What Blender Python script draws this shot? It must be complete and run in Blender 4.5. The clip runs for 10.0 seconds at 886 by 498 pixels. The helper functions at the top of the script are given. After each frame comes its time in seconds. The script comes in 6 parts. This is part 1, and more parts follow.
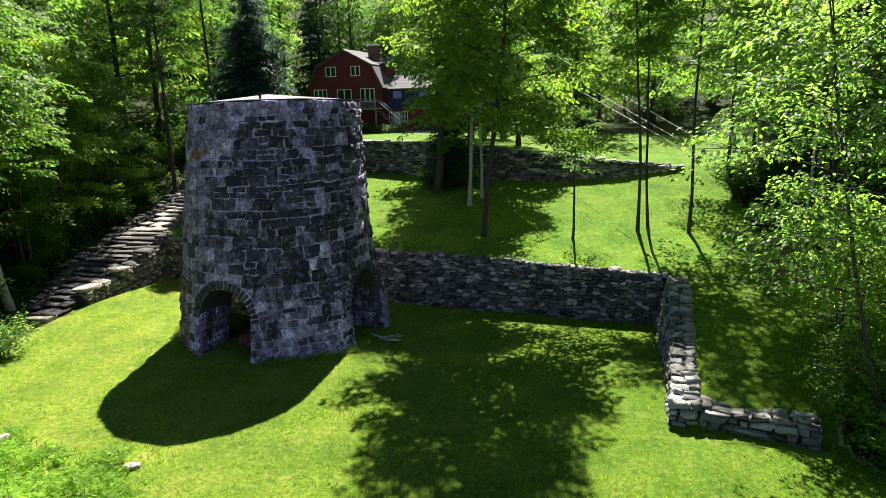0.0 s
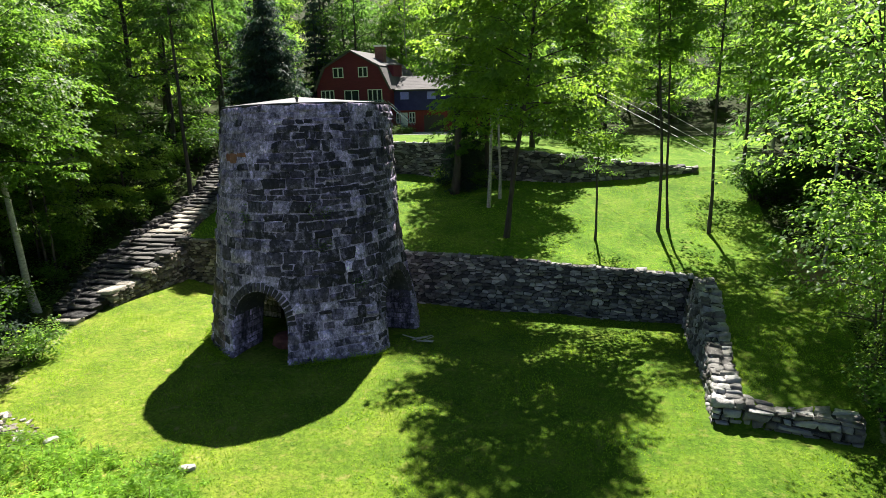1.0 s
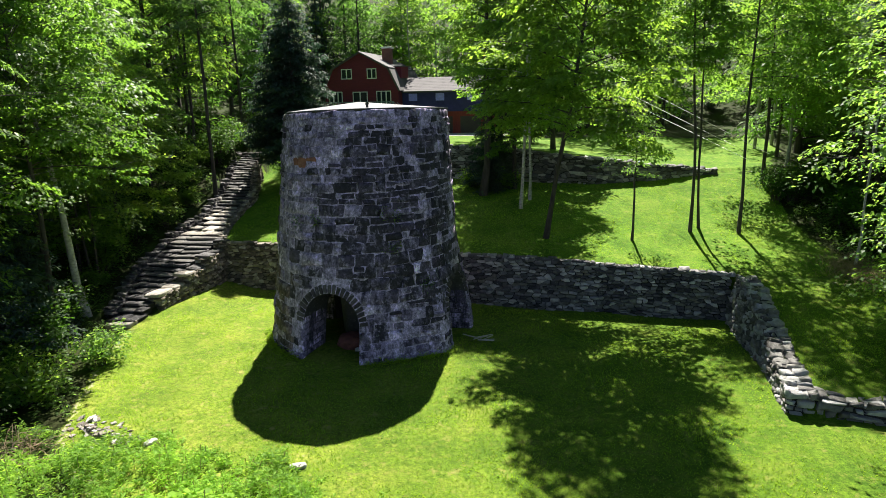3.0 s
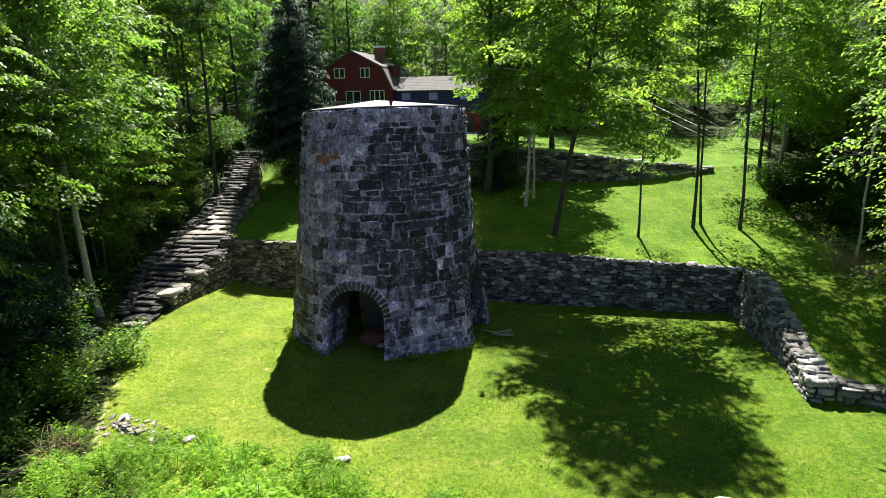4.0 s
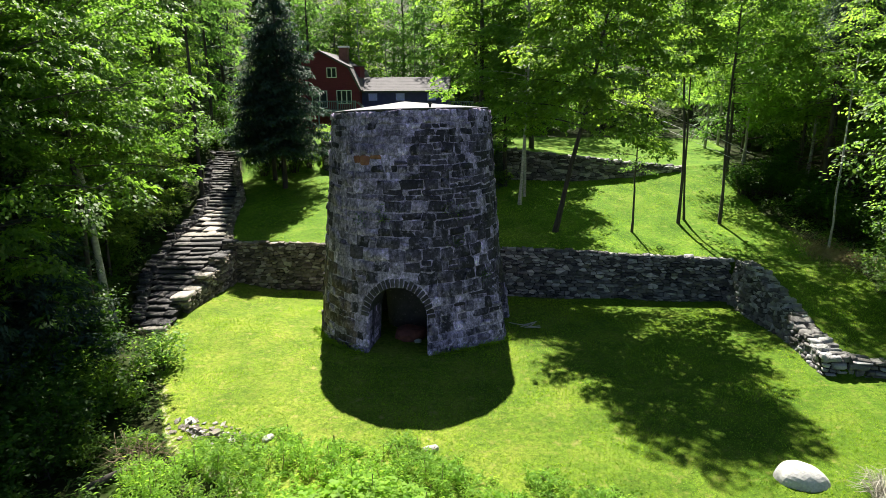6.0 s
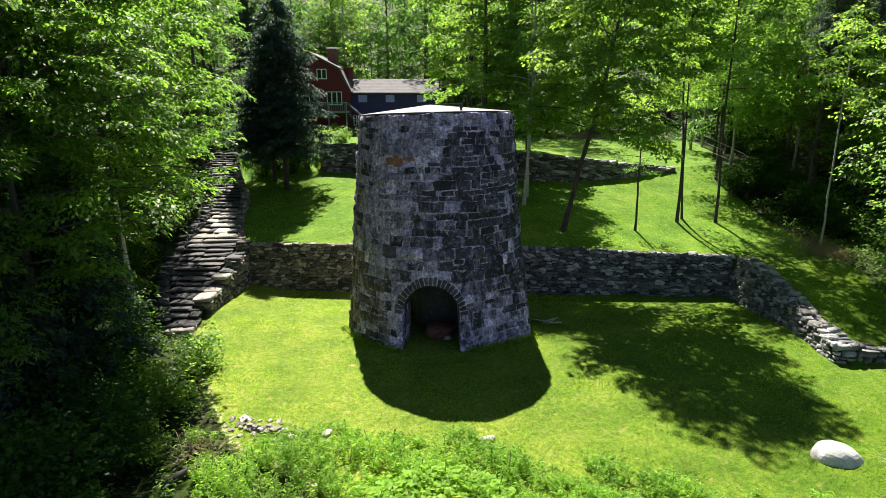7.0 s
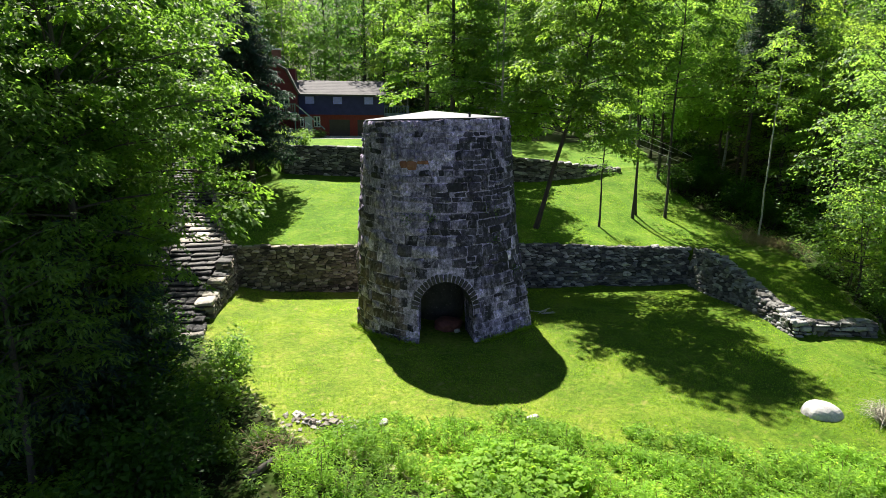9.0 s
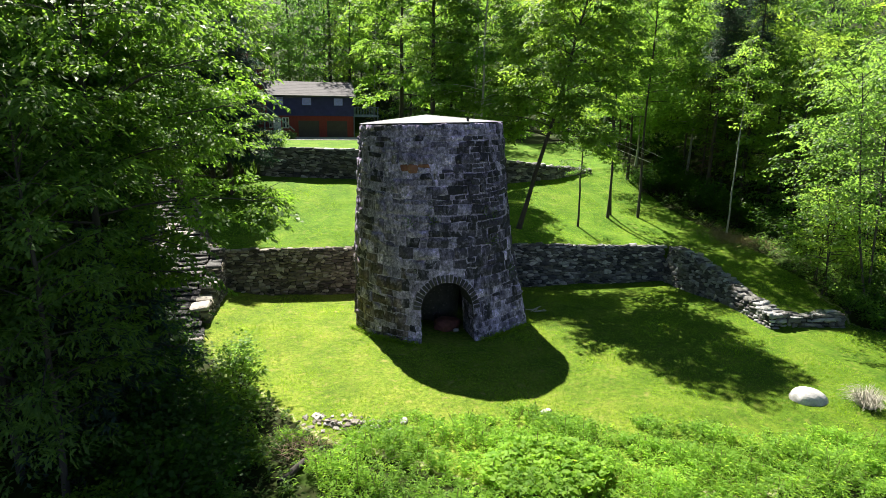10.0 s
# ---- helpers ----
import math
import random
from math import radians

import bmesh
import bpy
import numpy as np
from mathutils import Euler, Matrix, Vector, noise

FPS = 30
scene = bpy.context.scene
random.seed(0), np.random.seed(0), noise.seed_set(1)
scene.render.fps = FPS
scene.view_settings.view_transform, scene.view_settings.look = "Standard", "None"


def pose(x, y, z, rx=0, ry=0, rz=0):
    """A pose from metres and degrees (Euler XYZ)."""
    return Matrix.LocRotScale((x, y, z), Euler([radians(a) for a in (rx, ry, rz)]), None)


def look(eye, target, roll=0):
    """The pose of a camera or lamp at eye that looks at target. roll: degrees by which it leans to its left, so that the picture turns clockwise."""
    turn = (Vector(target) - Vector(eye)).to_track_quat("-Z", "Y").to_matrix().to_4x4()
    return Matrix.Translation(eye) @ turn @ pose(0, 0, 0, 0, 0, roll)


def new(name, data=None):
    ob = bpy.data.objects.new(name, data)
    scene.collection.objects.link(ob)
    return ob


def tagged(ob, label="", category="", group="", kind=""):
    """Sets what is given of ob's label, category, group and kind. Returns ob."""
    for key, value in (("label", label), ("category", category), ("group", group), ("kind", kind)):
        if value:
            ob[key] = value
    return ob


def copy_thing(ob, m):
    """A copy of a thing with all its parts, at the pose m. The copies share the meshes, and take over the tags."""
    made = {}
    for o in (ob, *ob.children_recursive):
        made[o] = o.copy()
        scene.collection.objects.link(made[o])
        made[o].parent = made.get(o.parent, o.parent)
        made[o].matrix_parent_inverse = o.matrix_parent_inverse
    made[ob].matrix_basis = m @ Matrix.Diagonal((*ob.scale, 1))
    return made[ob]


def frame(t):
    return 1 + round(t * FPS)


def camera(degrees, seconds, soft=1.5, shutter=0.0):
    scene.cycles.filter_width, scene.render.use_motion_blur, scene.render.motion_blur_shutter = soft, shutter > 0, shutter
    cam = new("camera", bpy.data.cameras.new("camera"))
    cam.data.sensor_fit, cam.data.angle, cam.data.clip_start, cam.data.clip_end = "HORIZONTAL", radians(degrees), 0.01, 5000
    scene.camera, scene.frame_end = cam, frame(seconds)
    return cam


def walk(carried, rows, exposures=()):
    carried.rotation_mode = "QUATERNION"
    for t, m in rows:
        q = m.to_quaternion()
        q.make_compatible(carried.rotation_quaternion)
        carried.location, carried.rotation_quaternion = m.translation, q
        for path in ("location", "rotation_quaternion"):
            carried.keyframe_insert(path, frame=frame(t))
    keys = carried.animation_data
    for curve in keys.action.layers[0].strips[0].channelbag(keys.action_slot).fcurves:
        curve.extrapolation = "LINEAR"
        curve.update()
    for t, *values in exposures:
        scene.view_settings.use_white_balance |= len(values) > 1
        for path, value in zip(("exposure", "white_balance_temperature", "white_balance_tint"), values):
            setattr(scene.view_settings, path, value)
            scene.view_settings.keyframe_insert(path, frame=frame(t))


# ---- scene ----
cam = camera(70.9, 10.0, soft=0.65)
METRES, EYE, TILT, LEAN, TURN = 26.0, 11.45, 0.0, 0.0, 15.8
ROWS = [
    (0.0, 0.0, 0.0, 0.0, -0.35, -13.84, 1.42),
    (0.5, -0.038, -0.0039, 0.0045, -0.72, -13.85, 1.38),
    (1.0, -0.0775, -0.0085, 0.008, -1.18, -13.88, 1.34),
    (1.5, -0.1153, -0.0143, 0.0122, -1.62, -13.92, 1.31),
    (2.0, -0.1574, -0.0202, 0.017, -2.17, -13.96, 1.28),
    (2.5, -0.1992, -0.0253, 0.021, -2.87, -13.98, 1.2),
    (3.0, -0.2435, -0.0307, 0.0234, -3.59, -14.01, 1.14),
    (4.5, -0.3766, -0.0415, 0.0211, -7.45, -14.06, 0.8),
    (5.0, -0.4287, -0.0429, 0.0224, -9.34, -14.1, 0.63),
    (5.5, -0.4804, -0.0438, 0.025, -11.01, -14.12, 0.46),
    (7.0, -0.6718, -0.0471, 0.0336, -16.02, -14.03, -0.04),
    (7.5, -0.7322, -0.0469, 0.0369, -17.6, -14.02, -0.17),
    (8.0, -0.7904, -0.0461, 0.0391, -19.75, -14.03, -0.34),
    (8.5, -0.8385, -0.0472, 0.0416, -22.02, -14.0, -0.54),
    (9.0, -0.8898, -0.0428, 0.0465, -24.61, -13.98, -0.78),
    (9.5, -0.9376, -0.034, 0.0516, -26.82, -13.97, -0.97),
    (10.0, -0.9924, -0.0197, 0.0552, -29.2, -13.94, -1.17),
]
walk(cam, [(t, pose(0, 0, EYE, TILT, LEAN, TURN) @ pose(METRES * x, METRES * y, METRES * z, 90 + pitch, roll, yaw)) for t, x, y, z, yaw, pitch, roll in ROWS])

# world, sun, exposure
SUN = Vector((-1.0, 8.85, 11.4)).normalized()
world = bpy.data.worlds.new("world")
scene.world = world
world.use_nodes = True
wn = world.node_tree.nodes
sky = wn.new("ShaderNodeTexSky")
sky.sky_type = "NISHITA"
sky.sun_disc = False
sky.air_density = 0.8
sky.dust_density = 0.25
sky.sun_elevation = math.asin(SUN.z)
sky.sun_rotation = math.atan2(SUN.x, SUN.y)
wn["Background"].inputs["Strength"].default_value = 0.035
world.node_tree.links.new(sky.outputs[0], wn["Background"].inputs["Color"])
sun = new("sun", bpy.data.lights.new("sun", "SUN"))
sun.data.energy = 5.0
sun.data.angle = radians(0.55)
sun.data.color = (1.0, 0.95, 0.84)
sun.matrix_world = look(SUN * 100, (0, 0, 0))
scene.view_settings.exposure = 1.75



# ---- mesh helpers ----
def np_mesh(name, v, quads=None, tris=None, smooth=False):
    me = bpy.data.meshes.new(name)
    v = np.asarray(v, dtype=np.float32)
    me.vertices.add(len(v))
    me.vertices.foreach_set("co", v.ravel())
    nq = 0 if quads is None else len(quads)
    nt = 0 if tris is None else len(tris)
    idx = []
    if nq:
        idx.append(np.asarray(quads, dtype=np.int32).ravel())
    if nt:
        idx.append(np.asarray(tris, dtype=np.int32).ravel())
    idx = np.concatenate(idx)
    me.loops.add(len(idx))
    me.loops.foreach_set("vertex_index", idx)
    starts = np.concatenate([np.arange(nq) * 4, nq * 4 + np.arange(nt) * 3]).astype(np.int32)
    me.polygons.add(nq + nt)
    me.polygons.foreach_set("loop_start", starts)
    if smooth:
        me.polygons.foreach_set("use_smooth", np.ones(nq + nt, dtype=bool))
    me.update(calc_edges=True)
    return me


def put(name, me, material, parent=None, label=""):
    ob = new(name, me)
    if material and not me.materials:
        me.materials.append(material)
    if parent:
        ob.parent = parent
    return tagged(ob, label)


def part(name, bm, material, parent, label=""):
    me = bpy.data.meshes.new(name)
    bm.normal_update()
    bm.to_mesh(me)
    bm.free()
    return put(name, me, material, parent, label)


def empty(name, m=None, label="", category="", group="", kind=""):
    ob = new(name)
    ob.empty_display_size = 0.3
    if m is not None:
        ob.matrix_world = m
    return tagged(ob, label, category, group, kind)


def box(x0, x1, y0, y1, z0, z1, bevel=0.0):
    bm = bmesh.new()
    bmesh.ops.create_cube(bm, size=1.0)
    for v in bm.verts:
        v.co = Vector((x0 + (v.co.x + 0.5) * (x1 - x0), y0 + (v.co.y + 0.5) * (y1 - y0), z0 + (v.co.z + 0.5) * (z1 - z0)))
    if bevel:
        bmesh.ops.bevel(bm, geom=bm.edges[:], offset=bevel, segments=1, affect="EDGES")
    return bm


def boxes(specs, bevel=0.0):
    bm = bmesh.new()
    for b in specs:
        one = box(*b, bevel)
        me = bpy.data.meshes.new("tmp")
        one.to_mesh(me)
        one.free()
        bm.from_mesh(me)
        bpy.data.meshes.remove(me)
    return bm


def prism(outline, axis, a, b):
    """A solid from a 2D outline, drawn out along the axis from a to b. Outline: (first, second) of the other two axes in order."""
    bm = bmesh.new()
    rings = []
    for d in (a, b):
        ring = []
        for p, q in outline:
            co = [p, q]
            co.insert("xyz".index(axis), d)
            ring.append(bm.verts.new(co))
        rings.append(ring)
    bm.faces.new(rings[0])
    bm.faces.new(rings[1][::-1])
    n = len(outline)
    for i in range(n):
        bm.faces.new((rings[0][i], rings[1][i], rings[1][(i + 1) % n], rings[0][(i + 1) % n]))
    bmesh.ops.recalc_face_normals(bm, faces=bm.faces[:])
    return bm


def tubes(lines, n=6):
    """Round tapering tubes along polylines: lines of (points, radii). Returns vertices and quads."""
    vs, qs, base = [], [], 0
    ang = np.arange(n) * 2 * np.pi / n
    for pts, rad in lines:
        pts = np.asarray(pts, float)
        tan = np.gradient(pts, axis=0)
        tan /= np.linalg.norm(tan, axis=1)[:, None] + 1e-9
        ref = np.array([0.0, 0.0, 1.0]) if abs(tan[0, 2]) < 0.8 else np.array([1.0, 0.0, 0.0])
        a = np.cross(tan, ref)
        a /= np.linalg.norm(a, axis=1)[:, None] + 1e-9
        b = np.cross(tan, a)
        ring = pts[:, None, :] + np.asarray(rad)[:, None, None] * (a[:, None, :] * np.cos(ang)[None, :, None] + b[:, None, :] * np.sin(ang)[None, :, None])
        vs.append(ring.reshape(-1, 3))
        k = len(pts)
        i = np.arange(k - 1)[:, None] * n + np.arange(n)[None, :]
        j = np.arange(k - 1)[:, None] * n + (np.arange(n)[None, :] + 1) % n
        qs.append(base + np.stack([i, j, j + n, i + n], -1).reshape(-1, 4))
        base += k * n
    return np.concatenate(vs), np.concatenate(qs)


# ---- materials ----
def nodes_of(name):
    m = bpy.data.materials.new(name)
    m.use_nodes = True
    nt = m.node_tree
    return m, nt, nt.nodes["Principled BSDF"]


def noise_node(nt, scale, detail=4.0, stretch=None, rough=0.55):
    tc = nt.nodes.new("ShaderNodeNewGeometry")
    out = tc.outputs["Position"]
    if stretch:
        mp = nt.nodes.new("ShaderNodeMapping")
        mp.inputs["Scale"].default_value = stretch
        nt.links.new(out, mp.inputs["Vector"])
        out = mp.outputs[0]
    nz = nt.nodes.new("ShaderNodeTexNoise")
    nz.inputs["Scale"].default_value = scale
    nz.inputs["Detail"].default_value = detail
    nz.inputs["Roughness"].default_value = rough
    nt.links.new(out, nz.inputs["Vector"])
    return nz.outputs["Fac"]


def ramp(nt, fac, stops):
    r = nt.nodes.new("ShaderNodeValToRGB")
    el = r.color_ramp.elements
    while len(el) < len(stops):
        el.new(0.5)
    for e, (p, c) in zip(el, stops):
        e.position = p
        e.color = (*c, 1) if len(c) == 3 else c
    nt.links.new(fac, r.inputs["Fac"])
    return r.outputs["Color"]


def mix(nt, fac, a, b, mode="MIX"):
    m = nt.nodes.new("ShaderNodeMix")
    m.data_type = "RGBA"
    m.blend_type = mode
    for sock, val in ((m.inputs["Factor"], fac), (m.inputs["A"], a), (m.inputs["B"], b)):
        if isinstance(val, (int, float)):
            sock.default_value = val
        elif isinstance(val, tuple):
            sock.default_value = (*val, 1)
        else:
            nt.links.new(val, sock)
    return m.outputs["Result"]


def bump(nt, bsdf, height, strength, distance=0.05):
    b = nt.nodes.new("ShaderNodeBump")
    b.inputs["Strength"].default_value = strength
    b.inputs["Distance"].default_value = distance
    nt.links.new(height, b.inputs["Height"])
    nt.links.new(b.outputs[0], bsdf.inputs["Normal"])


def piece_random(nt):
    """A number of each piece's own: of its object, or of its island in a joined mesh."""
    oi = nt.nodes.new("ShaderNodeObjectInfo")
    ge = nt.nodes.new("ShaderNodeNewGeometry")
    add = nt.nodes.new("ShaderNodeMath")
    nt.links.new(oi.outputs["Random"], add.inputs[0])
    nt.links.new(ge.outputs["Random Per Island"], add.inputs[1])
    fr = nt.nodes.new("ShaderNodeMath")
    fr.operation = "FRACT"
    nt.links.new(add.outputs[0], fr.inputs[0])
    return fr.outputs[0]


def surface(name, c1, c2, scale=2.0, fine=40.0, rough=0.8, bumps=0.3, metal=0.0, stretch=None):
    m, nt, p = nodes_of(name)
    col = ramp(nt, noise_node(nt, scale, 5.0, stretch), [(0.3, c1), (0.7, c2)])
    fn = noise_node(nt, fine, 3.0)
    col = mix(nt, 0.35, col, ramp(nt, fn, [(0.3, (0.35, 0.35, 0.35)), (0.75, (1.3, 1.3, 1.3))]), "MULTIPLY")
    nt.links.new(col, p.inputs["Base Color"])
    p.inputs["Roughness"].default_value = rough
    p.inputs["Metallic"].default_value = metal
    if bumps:
        bump(nt, p, fn, bumps, 0.02)
    return m


def stone_material(name, stops, stain=0.0, rough=0.85, crust=1.0, lime_share=0.72):
    """Weathered stone: a tone for each piece, blotches on it, dark streaks that run down, and lichen."""
    m, nt, p = nodes_of(name)
    col = ramp(nt, piece_random(nt), stops)
    blotch = noise_node(nt, 3.5, 6.0, rough=0.7)
    col = mix(nt, 0.55, col, ramp(nt, blotch, [(0.32, (0.35, 0.35, 0.37)), (0.5, (0.9, 0.9, 0.91)), (0.68, (1.5, 1.48, 1.44))]), "MULTIPLY")
    if stain:
        streak = noise_node(nt, 1.0, 6.0, (1.5, 1.5, 0.34), 0.62)
        col = mix(nt, stain, col, ramp(nt, streak, [(0.42, (1.5, 1.5, 1.5)), (0.50, (0.75, 0.75, 0.77)), (0.56, (0.16, 0.16, 0.19))]), "MULTIPLY")
        lime = ramp(nt, noise_node(nt, 2.4, 7.0, (1.0, 1.0, 0.85), 0.72), [(0.515, (0, 0, 0)), (0.575, (lime_share, lime_share, lime_share))])
        wash = ramp(nt, noise_node(nt, 6.0, 8.0, (1.0, 1.0, 0.75), 0.8), [(0.36, (0.10, 0.097, 0.11)), (0.5, (0.27, 0.262, 0.28)), (0.64, (0.50, 0.49, 0.51))])
        col = mix(nt, lime, col, wash)
        col = mix(nt, 0.9, col, ramp(nt, noise_node(nt, 7.0, 6.0, (1.0, 1.0, 0.9), 0.75), [(0.36, (0.25, 0.25, 0.27)), (0.5, (1.0, 1.0, 1.0)), (0.64, (2.0, 2.0, 2.0))]), "MULTIPLY")
        col = mix(nt, 1.0, col, (1.42, 1.20, 1.66), "MULTIPLY")
    lichen = ramp(nt, noise_node(nt, 9.0, 5.0), [(0.60, (0, 0, 0)), (0.72, (crust, crust, crust))])
    col = mix(nt, lichen, col, mix(nt, 0.5, col, (0.42, 0.42, 0.38)))
    nt.links.new(col, p.inputs["Base Color"])
    p.inputs["Roughness"].default_value = rough
    bump(nt, p, noise_node(nt, 11.0, 7.0, rough=0.75), 0.9, 0.08)
    return m


def leaf_material(name, dark, light, through_colour, share=0.45, gloss=0.62):
    m, nt, p = nodes_of(name)
    r = piece_random(nt)
    col = ramp(nt, r, [(0.0, dark), (1.0, light)])
    big = ramp(nt, noise_node(nt, 0.35, 3.0), [(0.35, (0.72, 0.75, 0.7)), (0.65, (1.25, 1.2, 1.1))])
    oi = nt.nodes.new("ShaderNodeObjectInfo")
    big = mix(nt, 1.0, big, ramp(nt, oi.outputs["Random"], [(0.0, (0.74, 0.82, 0.95)), (0.5, (0.98, 0.98, 0.95)), (1.0, (1.26, 1.14, 0.88))]), "MULTIPLY")
    col = mix(nt, 1.0, col, big, "MULTIPLY")
    nt.links.new(col, p.inputs["Base Color"])
    p.inputs["Roughness"].default_value = gloss
    p.inputs["Specular IOR Level"].default_value = 0.22
    tr = nt.nodes.new("ShaderNodeBsdfTranslucent")
    nt.links.new(mix(nt, 1.0, big, ramp(nt, r, [(0.0, tuple(0.7 * c for c in through_colour)), (1.0, through_colour)]), "MULTIPLY"), tr.inputs["Color"])
    ms = nt.nodes.new("ShaderNodeMixShader")
    ms.inputs[0].default_value = share
    nt.links.new(p.outputs[0], ms.inputs[1])
    nt.links.new(tr.outputs[0], ms.inputs[2])
    nt.links.new(ms.outputs[0], nt.nodes["Material Output"].inputs["Surface"])
    return m


def ground_material():
    m, nt, p = nodes_of("lawn_ground")
    a = noise_node(nt, 0.45, 6.0, rough=0.65)
    b = noise_node(nt, 5.0, 5.0, rough=0.7)
    col = ramp(nt, a, [(0.28, (0.066, 0.138, 0.013)), (0.5, (0.136, 0.226, 0.022)), (0.72, (0.240, 0.300, 0.048))])
    col = mix(nt, 0.8, col, ramp(nt, b, [(0.32, (0.40, 0.46, 0.36)), (0.68, (1.38, 1.32, 1.2))]), "MULTIPLY")
    col = mix(nt, 0.75, col, ramp(nt, noise_node(nt, 17.0, 4.0, rough=0.7), [(0.34, (0.35, 0.42, 0.32)), (0.5, (0.95, 0.97, 0.92)), (0.66, (1.5, 1.4, 1.3))]), "MULTIPLY")
    dry = ramp(nt, noise_node(nt, 2.6, 6.0, rough=0.75), [(0.52, (0, 0, 0)), (0.66, (0.55, 0.55, 0.55))])
    col = mix(nt, dry, col, (0.250, 0.255, 0.060))
    dark = ramp(nt, noise_node(nt, 7.0, 4.0, rough=0.7), [(0.36, (0.45, 0.45, 0.45)), (0.47, (0, 0, 0))])
    col = mix(nt, dark, col, (0.045, 0.090, 0.010))
    straw = ramp(nt, noise_node(nt, 1.3, 6.0, rough=0.75), [(0.57, (0, 0, 0)), (0.70, (0.6, 0.6, 0.6))])
    col = mix(nt, straw, col, (0.36, 0.32, 0.12))
    sep = nt.nodes.new("ShaderNodeSeparateXYZ")
    nt.links.new(nt.nodes.new("ShaderNodeNewGeometry").outputs["Position"], sep.inputs[0])
    back = nt.nodes.new("ShaderNodeMapRange")
    back.inputs["From Min"].default_value, back.inputs["From Max"].default_value = 33.6, 34.8
    nt.links.new(sep.outputs["Y"], back.inputs["Value"])
    lush = nt.nodes.new("ShaderNodeMapRange")
    lush.inputs["From Min"].default_value, lush.inputs["From Max"].default_value = -20.0, -4.0
    nt.links.new(sep.outputs["X"], lush.inputs["Value"])
    front = mix(nt, lush.outputs[0], (0.97, 0.86, 0.95), (0.53, 0.60, 0.42))
    col = mix(nt, 1.0, col, mix(nt, back.outputs[0], front, (0.65, 0.79, 0.55)), "MULTIPLY")  # drier by the steps, lusher towards the side wall and above
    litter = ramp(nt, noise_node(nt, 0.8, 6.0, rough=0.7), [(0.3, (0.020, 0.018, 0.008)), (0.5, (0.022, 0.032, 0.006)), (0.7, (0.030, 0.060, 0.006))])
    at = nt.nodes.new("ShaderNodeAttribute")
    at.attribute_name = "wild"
    edge = nt.nodes.new("ShaderNodeMath")
    edge.operation = "ADD"
    nt.links.new(at.outputs["Fac"], edge.inputs[0])
    nt.links.new(noise_node(nt, 1.8, 5.0, rough=0.7), edge.inputs[1])
    low = nt.nodes.new("ShaderNodeMapRange")
    low.inputs["From Min"].default_value, low.inputs["From Max"].default_value = 26.0, 22.0
    nt.links.new(sep.outputs["Y"], low.inputs["Value"])
    dirt = mix(nt, 1.0, ramp(nt, edge.outputs[0], [(0.66, (0, 0, 0)), (0.76, (0.75, 0.75, 0.75)), (0.86, (0, 0, 0))]), low.outputs[0], "MULTIPLY")
    col = mix(nt, dirt, col, (0.34, 0.30, 0.21))  # bare dirt along the lower border
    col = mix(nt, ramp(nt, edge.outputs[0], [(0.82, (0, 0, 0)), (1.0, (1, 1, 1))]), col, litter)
    nt.links.new(col, p.inputs["Base Color"])
    p.inputs["Roughness"].default_value = 0.9
    p.inputs["Specular IOR Level"].default_value = 0.1
    bump(nt, p, noise_node(nt, 12.0, 5.0, rough=0.7), 0.3, 0.05)
    return m


LAWN = ground_material()
KILN_STONE = stone_material("kiln_stone", [(0.0, (0.052, 0.050, 0.059)), (0.35, (0.125, 0.119, 0.135)), (0.7, (0.24, 0.23, 0.25)), (1.0, (0.40, 0.39, 0.41))], stain=0.9, lime_share=0.5)
KILN_PALE = stone_material("kiln_pale_stone", [(0.0, (0.13, 0.123, 0.14)), (0.5, (0.23, 0.22, 0.243)), (1.0, (0.37, 0.355, 0.385))], stain=0.45, lime_share=0.85)
VOUSSOIR = stone_material("arch_ring_stone", [(0.0, (0.034, 0.028, 0.032)), (1.0, (0.115, 0.098, 0.108))])
KILN_MORTAR = stone_material("kiln_mortar", [(0.0, (0.26, 0.25, 0.262)), (1.0, (0.34, 0.33, 0.342))], stain=0.3, lime_share=0.6)
# kiln interior stone: the shade of its depth is put into the dark colour
INNER_SHADE = stone_material("inner_shade_stone", [(0.0, (0.03, 0.03, 0.032)), (0.5, (0.06, 0.058, 0.058)), (1.0, (0.10, 0.09, 0.088))])
WALL_STONE = stone_material("wall_stone", [(0.0, (0.035, 0.033, 0.038)), (0.25, (0.085, 0.082, 0.09)), (0.45, (0.15, 0.14, 0.125)), (0.6, (0.15, 0.148, 0.16)), (0.8, (0.26, 0.25, 0.25)), (1.0, (0.50, 0.48, 0.46))])
BROWN_WALL = stone_material("brown_wall_stone", [(0.0, (0.05, 0.042, 0.034)), (0.3, (0.12, 0.10, 0.078)), (0.6, (0.20, 0.168, 0.128)), (0.85, (0.30, 0.26, 0.205)), (1.0, (0.45, 0.41, 0.35))])
PALE_WALL = stone_material("pale_wall_stone", [(0.0, (0.06, 0.055, 0.052)), (0.35, (0.16, 0.153, 0.15)), (0.55, (0.23, 0.218, 0.20)), (0.75, (0.29, 0.285, 0.29)), (1.0, (0.46, 0.45, 0.445))])
# near-black backing: shade between stones and under step slabs, put into its colour
SHADE_CORE = surface("wall_core", (0.012, 0.012, 0.012), (0.03, 0.028, 0.026), 3, 20, 0.95, 0.5)
STEP_STONE = stone_material("step_stone", [(0.0, (0.028, 0.026, 0.029)), (0.5, (0.065, 0.060, 0.063)), (1.0, (0.16, 0.147, 0.135))])
TAN_SLAB = stone_material("tan_slab", [(0.0, (0.26, 0.23, 0.20)), (1.0, (0.42, 0.38, 0.33))])
